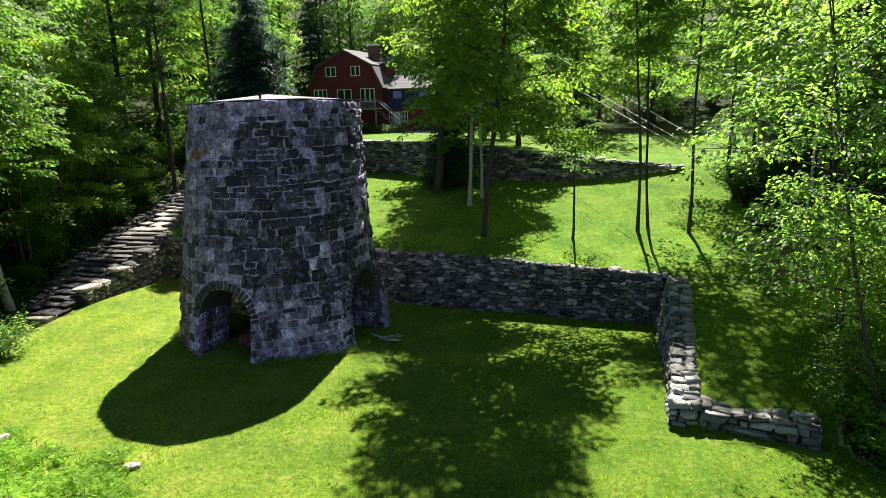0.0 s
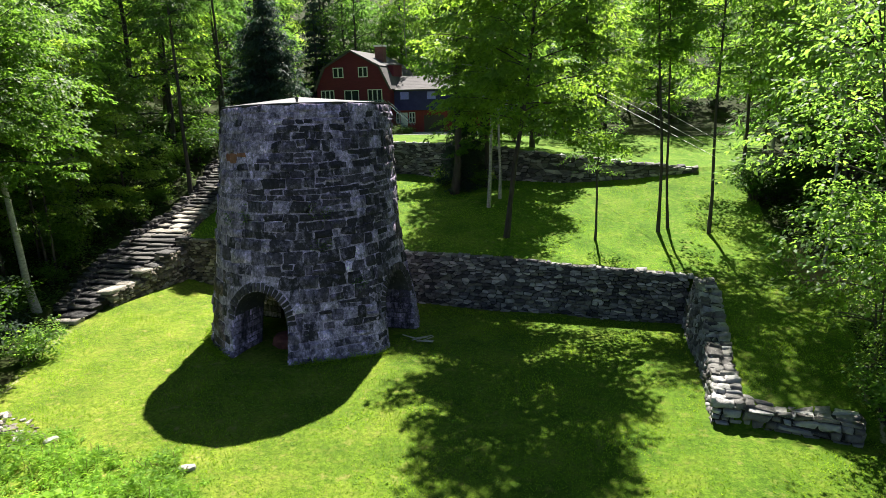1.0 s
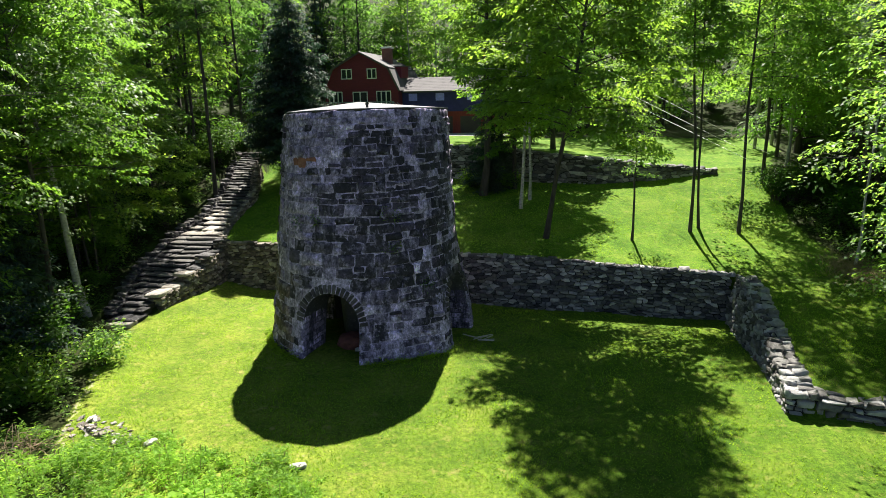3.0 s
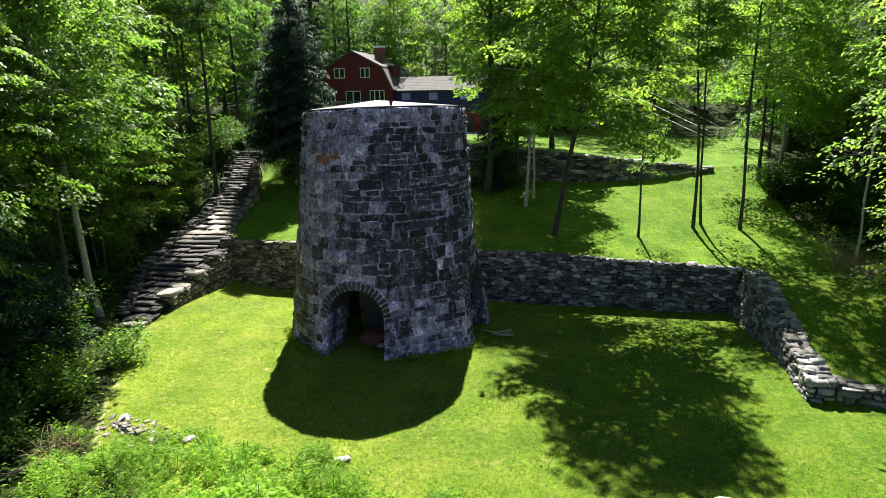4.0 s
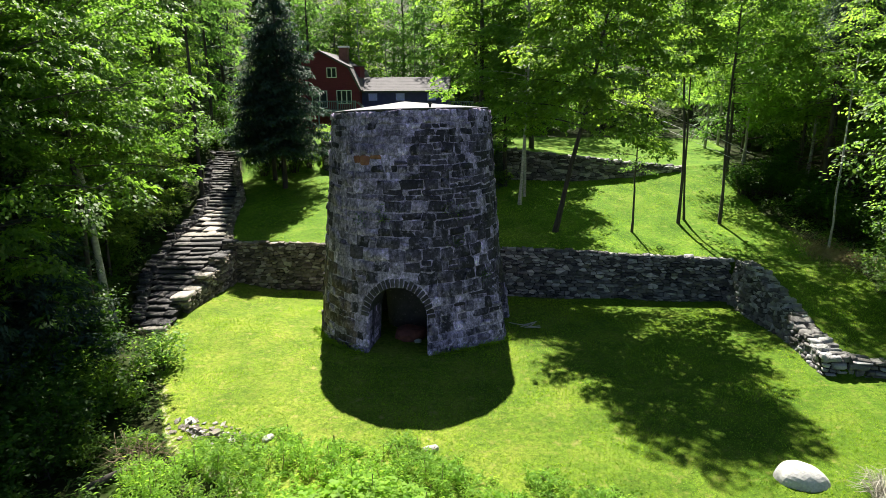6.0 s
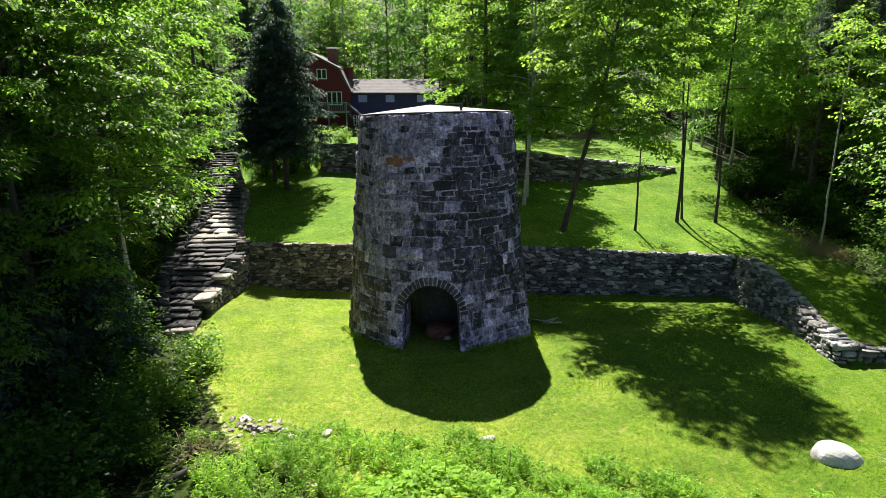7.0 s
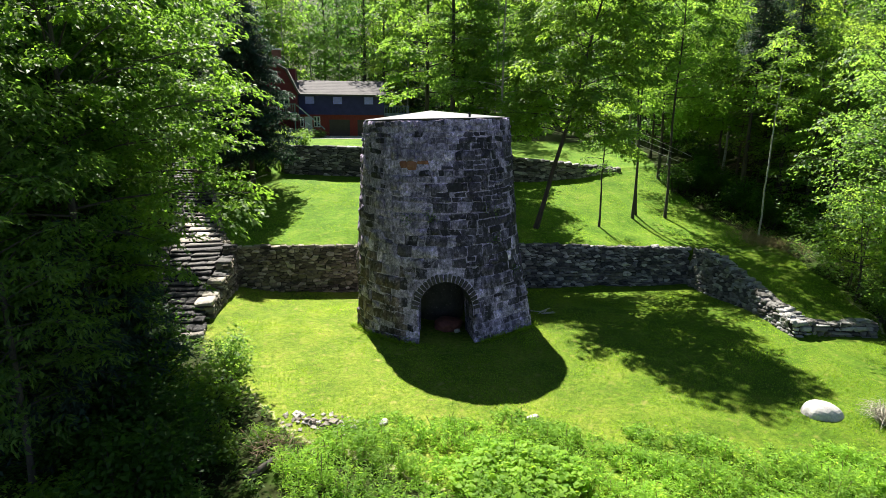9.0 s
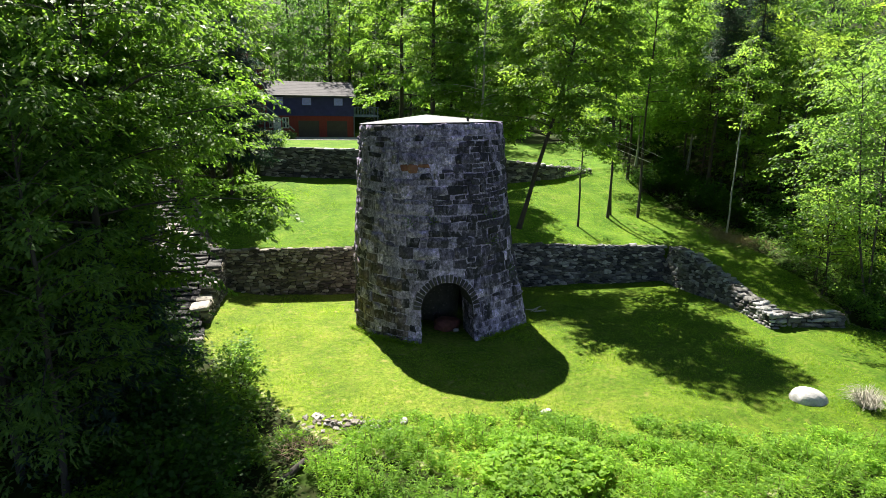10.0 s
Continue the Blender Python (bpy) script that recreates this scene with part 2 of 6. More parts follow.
FARLEAF = leaf_material("far_wood_leaf", (0.036, 0.086, 0.022), (0.078, 0.150, 0.042), (0.23, 0.46, 0.08), 0.55, 0.6)
NEAR_ASH = leaf_material("near_ash_leaf", (0.030, 0.074, 0.017), (0.074, 0.140, 0.038), (0.25, 0.50, 0.06), 0.49, 0.5)
MAPLE = leaf_material("maple_leaf", (0.038, 0.098, 0.019), (0.088, 0.175, 0.038), (0.342, 0.588, 0.073), 0.53, 0.58)
ASH = leaf_material("ash_leaf", (0.034, 0.074, 0.020), (0.080, 0.140, 0.044), (0.245, 0.465, 0.075), 0.48, 0.6)
DARKLEAF = leaf_material("dark_leaf", (0.024, 0.066, 0.011), (0.050, 0.108, 0.018), (0.14, 0.34, 0.025), 0.45, 0.5)
BANKLEAF = leaf_material("bank_maple_leaf", (0.040, 0.104, 0.020), (0.094, 0.188, 0.040), (0.44, 0.70, 0.09), 0.58, 0.48)
WOODLEAF = leaf_material("woodland_leaf", (0.042, 0.10, 0.022), (0.094, 0.180, 0.045), (0.41, 0.69, 0.095), 0.6, 0.58)
BOXWOOD = leaf_material("pale_shrub_leaf", (0.10, 0.17, 0.045), (0.20, 0.29, 0.09), (0.32, 0.50, 0.10), 0.4, 0.6)
NEEDLE = leaf_material("needles", (0.026, 0.050, 0.038), (0.070, 0.115, 0.085), (0.07, 0.14, 0.07), 0.3, 0.7)
WEED = leaf_material("weed_leaf", (0.098, 0.225, 0.026), (0.235, 0.40, 0.06), (0.52, 0.80, 0.085), 0.56)
BLADE = leaf_material("grass_blade", (0.12, 0.23, 0.022), (0.23, 0.35, 0.045), (0.36, 0.58, 0.04), 0.58, 0.8)
TUFT = leaf_material("clover_leaf", (0.13, 0.24, 0.03), (0.22, 0.33, 0.06), (0.30, 0.48, 0.05), 0.45, 0.7)
TWIG = surface("bleached_twig", (0.30, 0.27, 0.22), (0.50, 0.47, 0.40), 5, 30, 0.95, 0.1)
STALK = surface("dry_stalk", (0.20, 0.15, 0.07), (0.34, 0.28, 0.13), 5, 30, 0.95, 0.1)
BARK = surface("bark", (0.03, 0.025, 0.021), (0.08, 0.07, 0.06), 6, 30, 0.95, 0.8, stretch=(1, 1, 0.2))
DEADWOOD = surface("dead_branch_bark", (0.055, 0.028, 0.022), (0.10, 0.055, 0.042), 5, 30, 0.95, 0.2)
PALE_BARK = surface("pale_bark", (0.24, 0.23, 0.21), (0.50, 0.49, 0.46), 5, 25, 0.9, 0.5, stretch=(1, 1, 1.6))


ROOFING = surface("roof_sheet", (0.13, 0.125, 0.14), (0.20, 0.195, 0.21), 0.8, 18, 0.8, 0.15)
DARKWOOD = surface("dark_wood", (0.03, 0.027, 0.025), (0.07, 0.06, 0.05), 3, 30, 0.9, 0.4)
BLACK = surface("black_iron", (0.012, 0.012, 0.012), (0.03, 0.03, 0.03), 3, 30, 0.6, 0.2)
RUST = surface("rusty_iron", (0.09, 0.03, 0.026), (0.19, 0.062, 0.05), 4, 30, 0.85, 0.5)


# ---- ground ----
def smooth(a):
    a = np.clip(a, 0, 1)
    return a * a * (3 - 2 * a)


def wall_y(x):
    """The front foot of the long retaining wall."""
    return 34.2 - 0.047 * (x + 29.5)


def upper_y(x):
    """The front of the curved upper wall."""
    return np.interp(x, [-60, -28.6, -28.2, -27.6, -20, -12, -5, 0, 4.7, 30], [57, 56.6, 54.6, 53.3, 51.3, 49.2, 48.2, 48.6, 50.6, 52])


def stair_z(y):
    return np.interp(y, [24.0, 25.6, 30.5, 35.2, 39.4, 44.0, 49.7, 52.5, 60.0], [0, 0, 1.12, 2.4, 3.05, 4.1, 5.7, 6.9, 7.5])


def ground_z(x, y):
    x, y = np.broadcast_arrays(np.asarray(x, float), np.asarray(y, float))
    lawn = -0.55 * smooth((y - 24.5) / 8.5) * smooth((x + 30) / 4) - 0.05 * np.clip(13 - y, 0, 40)
    yw, yu = wall_y(x), upper_y(x)
    t = np.clip((y - yw) / (yu - yw), 0, 1)
    p = np.interp(x, [-30, -8, -2.5, 3, 12], [0.9, 0.85, 1.3, 1.7, 1.5])
    top = np.interp(x, [-29.5, 2.7], [2.4, 2.0])
    slope = top - 0.05 + (np.interp(x, [-30, -5, 5, 9], [5.2, 4.9, 5.5, 6.0]) - top) * t ** p
    upper = np.interp(x, [-40, -27, -12, -3, 4.7, 14], [7.7, 7.55, 7.5, 6.6, 5.75, 6.3])
    upper = upper + (7.3 - upper) * smooth((y - yu - 2) / 16)
    wall_on = np.maximum(smooth((x - 5.5) / 4), smooth((-28.4 - x) / 1.6))
    step = np.where(y > yu + 0.45, upper, slope) * (1 - wall_on) + wall_on * (slope + (upper - slope) * smooth((y - yu + 4) / 8))
    z = np.where(y > yw + 0.75, step, lawn)
    # bank beside the short walls on the right
    bank = np.interp(y, [16, 20.6, 21.4, 26, 32, 36], [0, 0.05, 0.7, 1.25, 1.95, 2.3]) + 0.06 * np.clip(x - 7, 0, 40)
    z = np.where((x > 2.75) & (y > 21.2) & (y <= yw + 0.75), bank, z)
    z = np.where((x > 6.6) & (y <= 21.2) & (y > 12), lawn + (bank - lawn) * smooth((x - 6.6) / 3), z)
    # the slope of the stairs and the wooded side beyond
    st = stair_z(y)
    left = st + 0.25 + 0.22 * np.clip(-34.2 - x, 0, 60) * smooth((y - 17) / 16)
    edge = np.interp(y, [10, 26, 35.2, 39.4, 44, 49.7, 56, 70], [-29.9, -29.9, -29.7, -31.0, -32.0, -34.4, -36, -37])
    w = smooth((edge - x + 0.05) / 0.5)
    inside = (y > 25.4)
    stair = np.where(x > np.interp(y, [25, 30.5, 35.2, 39.4, 44.0, 49.7, 56], [-31.7, -33.7, -34.1, -34.2, -35.4, -37.6, -39]), st - 0.25, left)
    z = np.where(inside, z * (1 - w) + stair * w, z)
    z = np.where(~inside, z + 0.16 * np.clip(-30.5 - x, 0, 40) * smooth((y - 5) / 12), z)
    # hills of the woods all round
    z = z + 0.30 * np.clip(y - 88, 0, 400) * (1 - 0.25 * smooth((y - 150) / 120))
    z = z + 0.18 * np.clip(x - 16, 0, 300) * smooth((y - 15) / 30) + 0.10 * np.clip(-48 - x, 0, 300)
    z = z - 0.10 * np.clip(6 - y, 0, 40)
    near = smooth((90 - np.hypot(x + 10, y - 30)) / 40)
    z = z + near * 0.05 * np.sin(x * 0.9 + 0.6 * np.sin(y * 0.7)) * np.cos(y * 0.75)
    return z


def axis_steps(stops):
    out = []
    for a, b, s in stops:
        out.append(np.arange(a, b, s))
    return np.concatenate(out)


GX = axis_steps([(-400, -120, 20), (-120, -50, 5), (-50, -36, 1.2), (-36, 10, 0.3), (10, 30, 1.2), (30, 100, 5), (100, 401, 20)])
GY = axis_steps([(-120, -10, 8), (-10, 6, 1.5), (6, 58, 0.3), (58, 92, 1.2), (92, 160, 5), (160, 521, 20)])
gx, gy = np.meshgrid(GX, GY)
gz = ground_z(gx, gy)
gv = np.stack([gx, gy, gz], -1).reshape(-1, 3)
ny, nx = gx.shape
gi = (np.arange(ny - 1)[:, None] * nx + np.arange(nx - 1)[None, :])
gq = np.stack([gi, gi + 1, gi + nx + 1, gi + nx], -1).reshape(-1, 4)
ground_mesh = np_mesh("ground", gv, gq, smooth=True)
ground = put("ground", ground_mesh, LAWN)
tagged(ground, "mown green lawn and slope running into forest floor", "ground", kind="structure")


def is_lawn(x, y):
    left = np.interp(y, [8, 14, 16, 18.5, 20.5, 25.5, 34, 38, 42, 46, 50, 53, 60, 88], [-16, -24, -25.2, -26.6, -28.0, -30, -29.6, -31.0, -32.0, -33.2, -35.2, -35.4, -40, -44])
    right = np.interp(y, [8, 18, 20, 21, 30, 36, 42, 50, 60, 80], [9, 9, 8, 7.6, 9.0, 9.6, 8.0, 8.5, 12, 12])
    return (x > left) & (x < right) & (y < 84) & (y > 8) & ~((x > -11) & (y > 66))


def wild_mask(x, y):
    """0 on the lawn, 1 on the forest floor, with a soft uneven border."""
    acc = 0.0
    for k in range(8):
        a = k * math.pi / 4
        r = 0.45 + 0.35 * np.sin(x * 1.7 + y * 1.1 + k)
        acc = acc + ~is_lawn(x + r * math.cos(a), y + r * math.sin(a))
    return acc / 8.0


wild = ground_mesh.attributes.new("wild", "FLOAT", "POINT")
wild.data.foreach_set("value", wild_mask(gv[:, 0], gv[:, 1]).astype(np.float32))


# ---- masonry ----
ROUND_UNIT = np.array([(0.10, 0), (0.90, 0), (1, 0.14), (1, 0.86), (0.90, 1), (0.10, 1), (0, 0.86), (0, 0.14)])
UNIT = np.array([(0.07, 0), (0.93, 0), (1, 0.09), (1, 0.91), (0.93, 1), (0.07, 1), (0, 0.91), (0, 0.09)])
SQ = []
for _r in (0, 8):
    for _i in range(8):
        SQ.append((_r + _i, _r + (_i + 1) % 8, _r + 8 + (_i + 1) % 8, _r + 8 + _i))
SQ = np.array(SQ)
ST = np.array([(16 + i, 16 + (i + 1) % 8, 24) for i in range(8)])


def stone(quad, place, proud, rng, rag=0.05, gap=0.012, unit=UNIT):
    """One stone over a four-cornered patch of a wall's face. place(u, v, d): the point d metres out from the face. 25 vertices."""
    quad = np.asarray(quad, float)
    wide = max(0.05, np.linalg.norm(quad[1] - quad[0]))
    high = max(0.05, np.linalg.norm(quad[3] - quad[0]))
    ring = unit + rng.uniform(-rag, rag, unit.shape)
    rings = []
    for inset, d in ((gap, -0.07), (gap * 1.4, proud * 0.55), (gap + 0.03, proud)):
        k = np.array([1 - 2 * min(inset / wide, 0.3), 1 - 2 * min(inset / high, 0.3)])
        r = 0.5 + (ring - 0.5) * k
        rings.append((r, d))
    pts = []
    lean = rng.uniform(-0.9, 0.9, 2)
    for r, d in rings:
        a, b = r[:, :1], r[:, 1:]
        uv = (1 - a) * (1 - b) * quad[0] + a * (1 - b) * quad[1] + a * b * quad[2] + (1 - a) * b * quad[3]
        dd = d + (rng.uniform(-0.3, 0.3, 8) + (r - 0.5) @ lean) * max(0.0, d)
        pts.append(place(uv[:, 0], uv[:, 1], dd))
    mid = quad.mean(0)
    pts.append(place(mid[:1], mid[1:], np.array([proud * rng.uniform(0.9, 1.2)])))
    return np.concatenate(pts)


def lay(stones, parent, material, name, count, near, label=""):
    """Makes objects of the stones that lie nearest to the point near, and one joined mesh of the rest."""
    mids = np.array([s.mean(0) for s in stones])
    order = np.argsort(np.linalg.norm(mids - np.array(near), axis=1))
    for i in order[:count]:
        o = mids[i]
        ob = put(name, np_mesh(name, stones[i] - o, SQ, ST), material, parent)
        ob.location = o
    rest = order[count:]
    if len(rest):
        v = np.concatenate([stones[i] for i in rest])
        off = (np.arange(len(rest)) * 25)[:, None, None]
        ob = put(name + "_rest", np_mesh(name + "_rest", v, (SQ[None] + off).reshape(-1, 4), (ST[None] + off).reshape(-1, 3)), material, parent)
        tagged(ob, label, kind="stuff")


def courses(u0, u1, low, high, place, rng, course=(0.16, 0.3), length=(0.25, 0.8), proud=(0.03, 0.10), rag=0.07, wave=0.05, gap=0.012, blocked=None, cap=None):
    """Stones in rough courses from u0 to u1 along a face whose foot and top are low(u) and high(u)."""
    out = []
    v_lo, v_hi = min(low(u0), low(u1), low((u0 + u1) / 2)), max(high(u0), high(u1), high((u0 + u1) / 2))
    v = v_lo
    ph = rng.uniform(0, 100)
    row = 0
    while v < v_hi:
        h = rng.uniform(*course)
        if cap and v + h > v_hi - cap:
            h = v_hi - v
        u = u0 - rng.uniform(0, length[0])
        while u < u1:
            k = rng.uniform(*length) * (0.7 + 0.6 * rng.random())
            a, b = max(u, u0), min(u + k, u1)
            u += k
            if b - a < 0.06:
                continue

            def wav(s, r):
                return wave * (math.sin(s * 2.3 + r * 1.7 + ph) + 0.6 * math.sin(s * 5.1 + r * 2.9 + ph))
            q = [[a, v + wav(a, row)], [b, v + wav(b, row)], [b, v + h + wav(b, row + 1)], [a, v + h + wav(a, row + 1)]]
            if v + h * 0.5 < low((a + b) / 2) - 0.05 or v + h * 0.45 > high((a + b) / 2):
                continue
            if blocked:
                q = blocked(q)
                if q is None:
                    continue
            skew = rng.uniform(-0.03, 0.03, 2)
            q[2][0] += skew[0]
            q[3][0] += skew[0]
            out.append(stone(q, place, rng.uniform(*proud), rng, rag, gap))
        v += h
        row += 1
    return out


def clip(poly, nx_, ny_, c):
    """The part of a polygon where nx * x + ny * y <= c."""
    out = []
    for i in range(len(poly)):
        p, q = poly[i], poly[(i + 1) % len(poly)]
        dp, dq = nx_ * p[0] + ny_ * p[1] - c, nx_ * q[0] + ny_ * q[1] - c
        if dp <= 0:
            out.append(p)
        if dp * dq < 0:
            t = dp / (dp - dq)
            out.append((p[0] + t * (q[0] - p[0]), p[1] + t * (q[1] - p[1])))
    return out


def eight(poly):
    """The polygon with eight corners: short edges dropped, long edges halved."""
    poly = list(poly)
    while len(poly) > 8:
        k = min(range(len(poly)), key=lambda i: math.dist(poly[i], poly[(i + 1) % len(poly)]))
        poly.pop(k)
    while len(poly) < 8:
        k = max(range(len(poly)), key=lambda i: math.dist(poly[i], poly[(i + 1) % len(poly)]))
        p, q = poly[k], poly[(k + 1) % len(poly)]
        poly.insert(k + 1, ((p[0] + q[0]) / 2, (p[1] + q[1]) / 2))
    return np.array(poly)


def rubble(u0, u1, low, high, place, rng, wide=0.42, tall=0.21, proud=(0.02, 0.12), gap=0.016):
    """Irregular fitted stones over a face from u0 to u1 between low(u) and high(u)."""
    lo = min(low(u) for u in np.linspace(u0, u1, 12))
    hi = max(high(u) for u in np.linspace(u0, u1, 40))
    seeds = []
    v, row = lo - tall, 0
    while v < hi + tall * 1.5:
        u = u0 - wide * (0.5 + 0.5 * (row % 2))
        while u < u1 + wide:
            w = wide * rng.uniform(0.35, 1.8)
            if rng.random() > 0.13:
                seeds.append((u + w * 0.5 + rng.uniform(-0.1, 0.1) * wide, (v + rng.uniform(-0.42, 0.42) * tall) * wide / tall))
            if rng.random() < 0.2:
                seeds.append((u + w * rng.random(), (v + rng.uniform(-0.6, 0.6) * tall) * wide / tall))
            u += w
        v += tall * rng.uniform(0.55, 1.5)
        row += 1
    sd = np.array(seeds)
    ks = tall / wide
    out = []
    for i, c in enumerate(sd):
        uc, vc = c[0], c[1] * ks
        if uc < u0 - 0.3 * wide or uc > u1 + 0.3 * wide or vc < low(min(max(uc, u0), u1)) - tall or vc > high(min(max(uc, u0), u1)) + 0.6 * tall:
            continue
        near = np.flatnonzero(np.abs(sd - c).max(1) < 2.6 * wide)
        poly = [(c[0] - 2 * wide, c[1] - 2 * wide), (c[0] + 2 * wide, c[1] - 2 * wide), (c[0] + 2 * wide, c[1] + 2 * wide), (c[0] - 2 * wide, c[1] + 2 * wide)]
        for j in near:
            if j != i:
                d = sd[j] - c
                m = (sd[j] + c) / 2
                poly = clip(poly, d[0], d[1], d @ m)
                if len(poly) < 3:
                    break
        if len(poly) < 3:
            continue
        poly = [(p[0], p[1] * ks) for p in poly]
        uu = min(max(uc, u0), u1)
        poly = clip(poly, 0, 1, high(uu) + rng.uniform(-0.05, 0.06))
        poly = clip(poly, -1, 0, -u0) if len(poly) > 2 else poly
        poly = clip(poly, 1, 0, u1) if len(poly) > 2 else poly
        if len(poly) < 3:
            continue
        r = eight(poly) + rng.normal(0, 0.012, (8, 2))
        span = r.max(0) - r.min(0)
        if span[0] < 0.07 or span[1] < 0.05:
            continue
        mid = r.mean(0)
        pr = rng.uniform(*proud)
        wide_gap = gap * rng.uniform(0.5, 2.4)
        tilt = rng.uniform(-0.45, 0.45, 2)
        pts = []
        for inset, d in ((wide_gap, -0.07), (wide_gap * 1.15, pr * 0.7), (wide_gap + 0.016, pr)):
            k = np.maximum(0.45, 1 - 2 * inset / np.maximum(span, 0.06))
            q = mid + (r - mid) * k
            dd = np.full(8, d)
            if d > 0:
                dd = d * (1 + rng.uniform(-0.2, 0.2, 8)) + (tilt[0] * (q[:, 0] - mid[0]) + tilt[1] * (q[:, 1] - mid[1])) * 0.5
            pts.append(place(q[:, 0], q[:, 1], dd))
        pts.append(place(mid[:1], mid[1:], np.array([pr * rng.uniform(0.92, 1.12)])))
        out.append(np.concatenate(pts))
    return out


# ---- the stone kiln ----
K_ARCH = (-93.8, -3.8, 176.2)  # degrees: the three arches
K_H, A_W, A_SPRING, A_RING = 11.35, 1.5, 1.72, 0.46


def kiln_poly(th):
    """The base outline's radius at an angle in degrees: round, but squared off beside the arch on the right."""
    th = (th + 180) % 360 - 180
    r = np.full_like(th, 5.0)
    flat = (th > -30) & (th < 20)
    r = np.where(flat, 5.1 / np.cos(np.radians(th + 4.7)), r)
    a = np.array([5.0 * math.cos(math.radians(-73)), 5.0 * math.sin(math.radians(-73))])
    b = np.array([5.64 * math.cos(math.radians(-30)), 5.64 * math.sin(math.radians(-30))])
    n = np.array([b[1] - a[1], a[0] - b[0]])
    n = n / np.linalg.norm(n)
    d = n @ a
    line = d / np.maximum(0.2, n[0] * np.cos(np.radians(th)) + n[1] * np.sin(np.radians(th)))
    r = np.where((th >= -73) & (th <= -30), line, r)
    r = np.where((th >= 20) & (th < 45), 5.61 + (5.0 - 5.61) * smooth((th - 20) / 8), r)
    return r


def kiln_top(th):
    """The uneven height of the kiln's top: highest over the front arch."""
    a = np.radians(np.asarray(th, float))
    return 11.16 + 0.24 * np.maximum(0.0, -np.sin(a)) ** 0.8 + 0.11 * np.cos(a)


def kiln(th, z, d):
    """A point on the kiln's outside: angle in degrees, height, metres out from the face."""
    th, z = np.asarray(th, float), np.asarray(z, float)
    rc = np.interp(z, [-1, 0, 5.6, 11.35, 12], [5.05, 5.0, 4.55, 4.14, 4.1])
    k = smooth(z / 5.5)
    z = z + (kiln_top(th) - K_H) * smooth((z - 8.5) / (K_H - 8.5))
    r = (kiln_poly(th) * (rc / 5.0)) * (1 - k) + rc * k + d
    cx, cy = -16.62 - 0.008 * z, 27.43 + 0.124 * z
    return np.stack([cx + r * np.cos(np.radians(th)), cy + r * np.sin(np.radians(th)), z + 0 * th], -1)


DEG = 180 / (math.pi * 5.0)  # degrees in a metre of the face


def arch_half(z, extra=0.0):
    w = A_W + extra
    if z <= A_SPRING:
        return w
    s = w * w - (z - A_SPRING) ** 2
    return math.sqrt(s) if s > 0 else 0.0


def kiln_blocked(q):
    za, zb = q[0][1], q[2][1]
    zl = min(q[0][1], q[1][1])
    for a in K_ARCH:
        ring = 0.0 if zb < A_SPRING + 0.1 else A_RING * 0.8
        half = max(arch_half(za, ring if za > A_SPRING else 0.0), arch_half(zl, 0.0), arch_half(max(za, A_SPRING), ring) if zb > A_SPRING + 0.1 else 0.0)
        if half <= 0:
            continue
        for k in (-360, 0, 360):
            lo, hi = a + k - half * DEG, a + k + half * DEG
            u0, u1 = q[0][0], q[1][0]
            if u1 <= lo or u0 >= hi:
                continue
            if u0 < lo and u1 > hi:
                u1 = lo
            elif u0 < lo:
                u1 = lo
            elif u1 > hi:
                u0 = hi
            else:
                return None
            if (u1 - u0) / DEG < 0.12:
                return None
            q[0][0] = q[3][0] = u0
            q[1][0] = q[2][0] = u1
    return q


kiln_ob = empty("stone_kiln", pose(-16.62, 27.43, 0), "tall round kiln of dark weathered grey stone with arched openings", "kiln")
KOFF = np.array([-16.62, 27.43, 0.0])


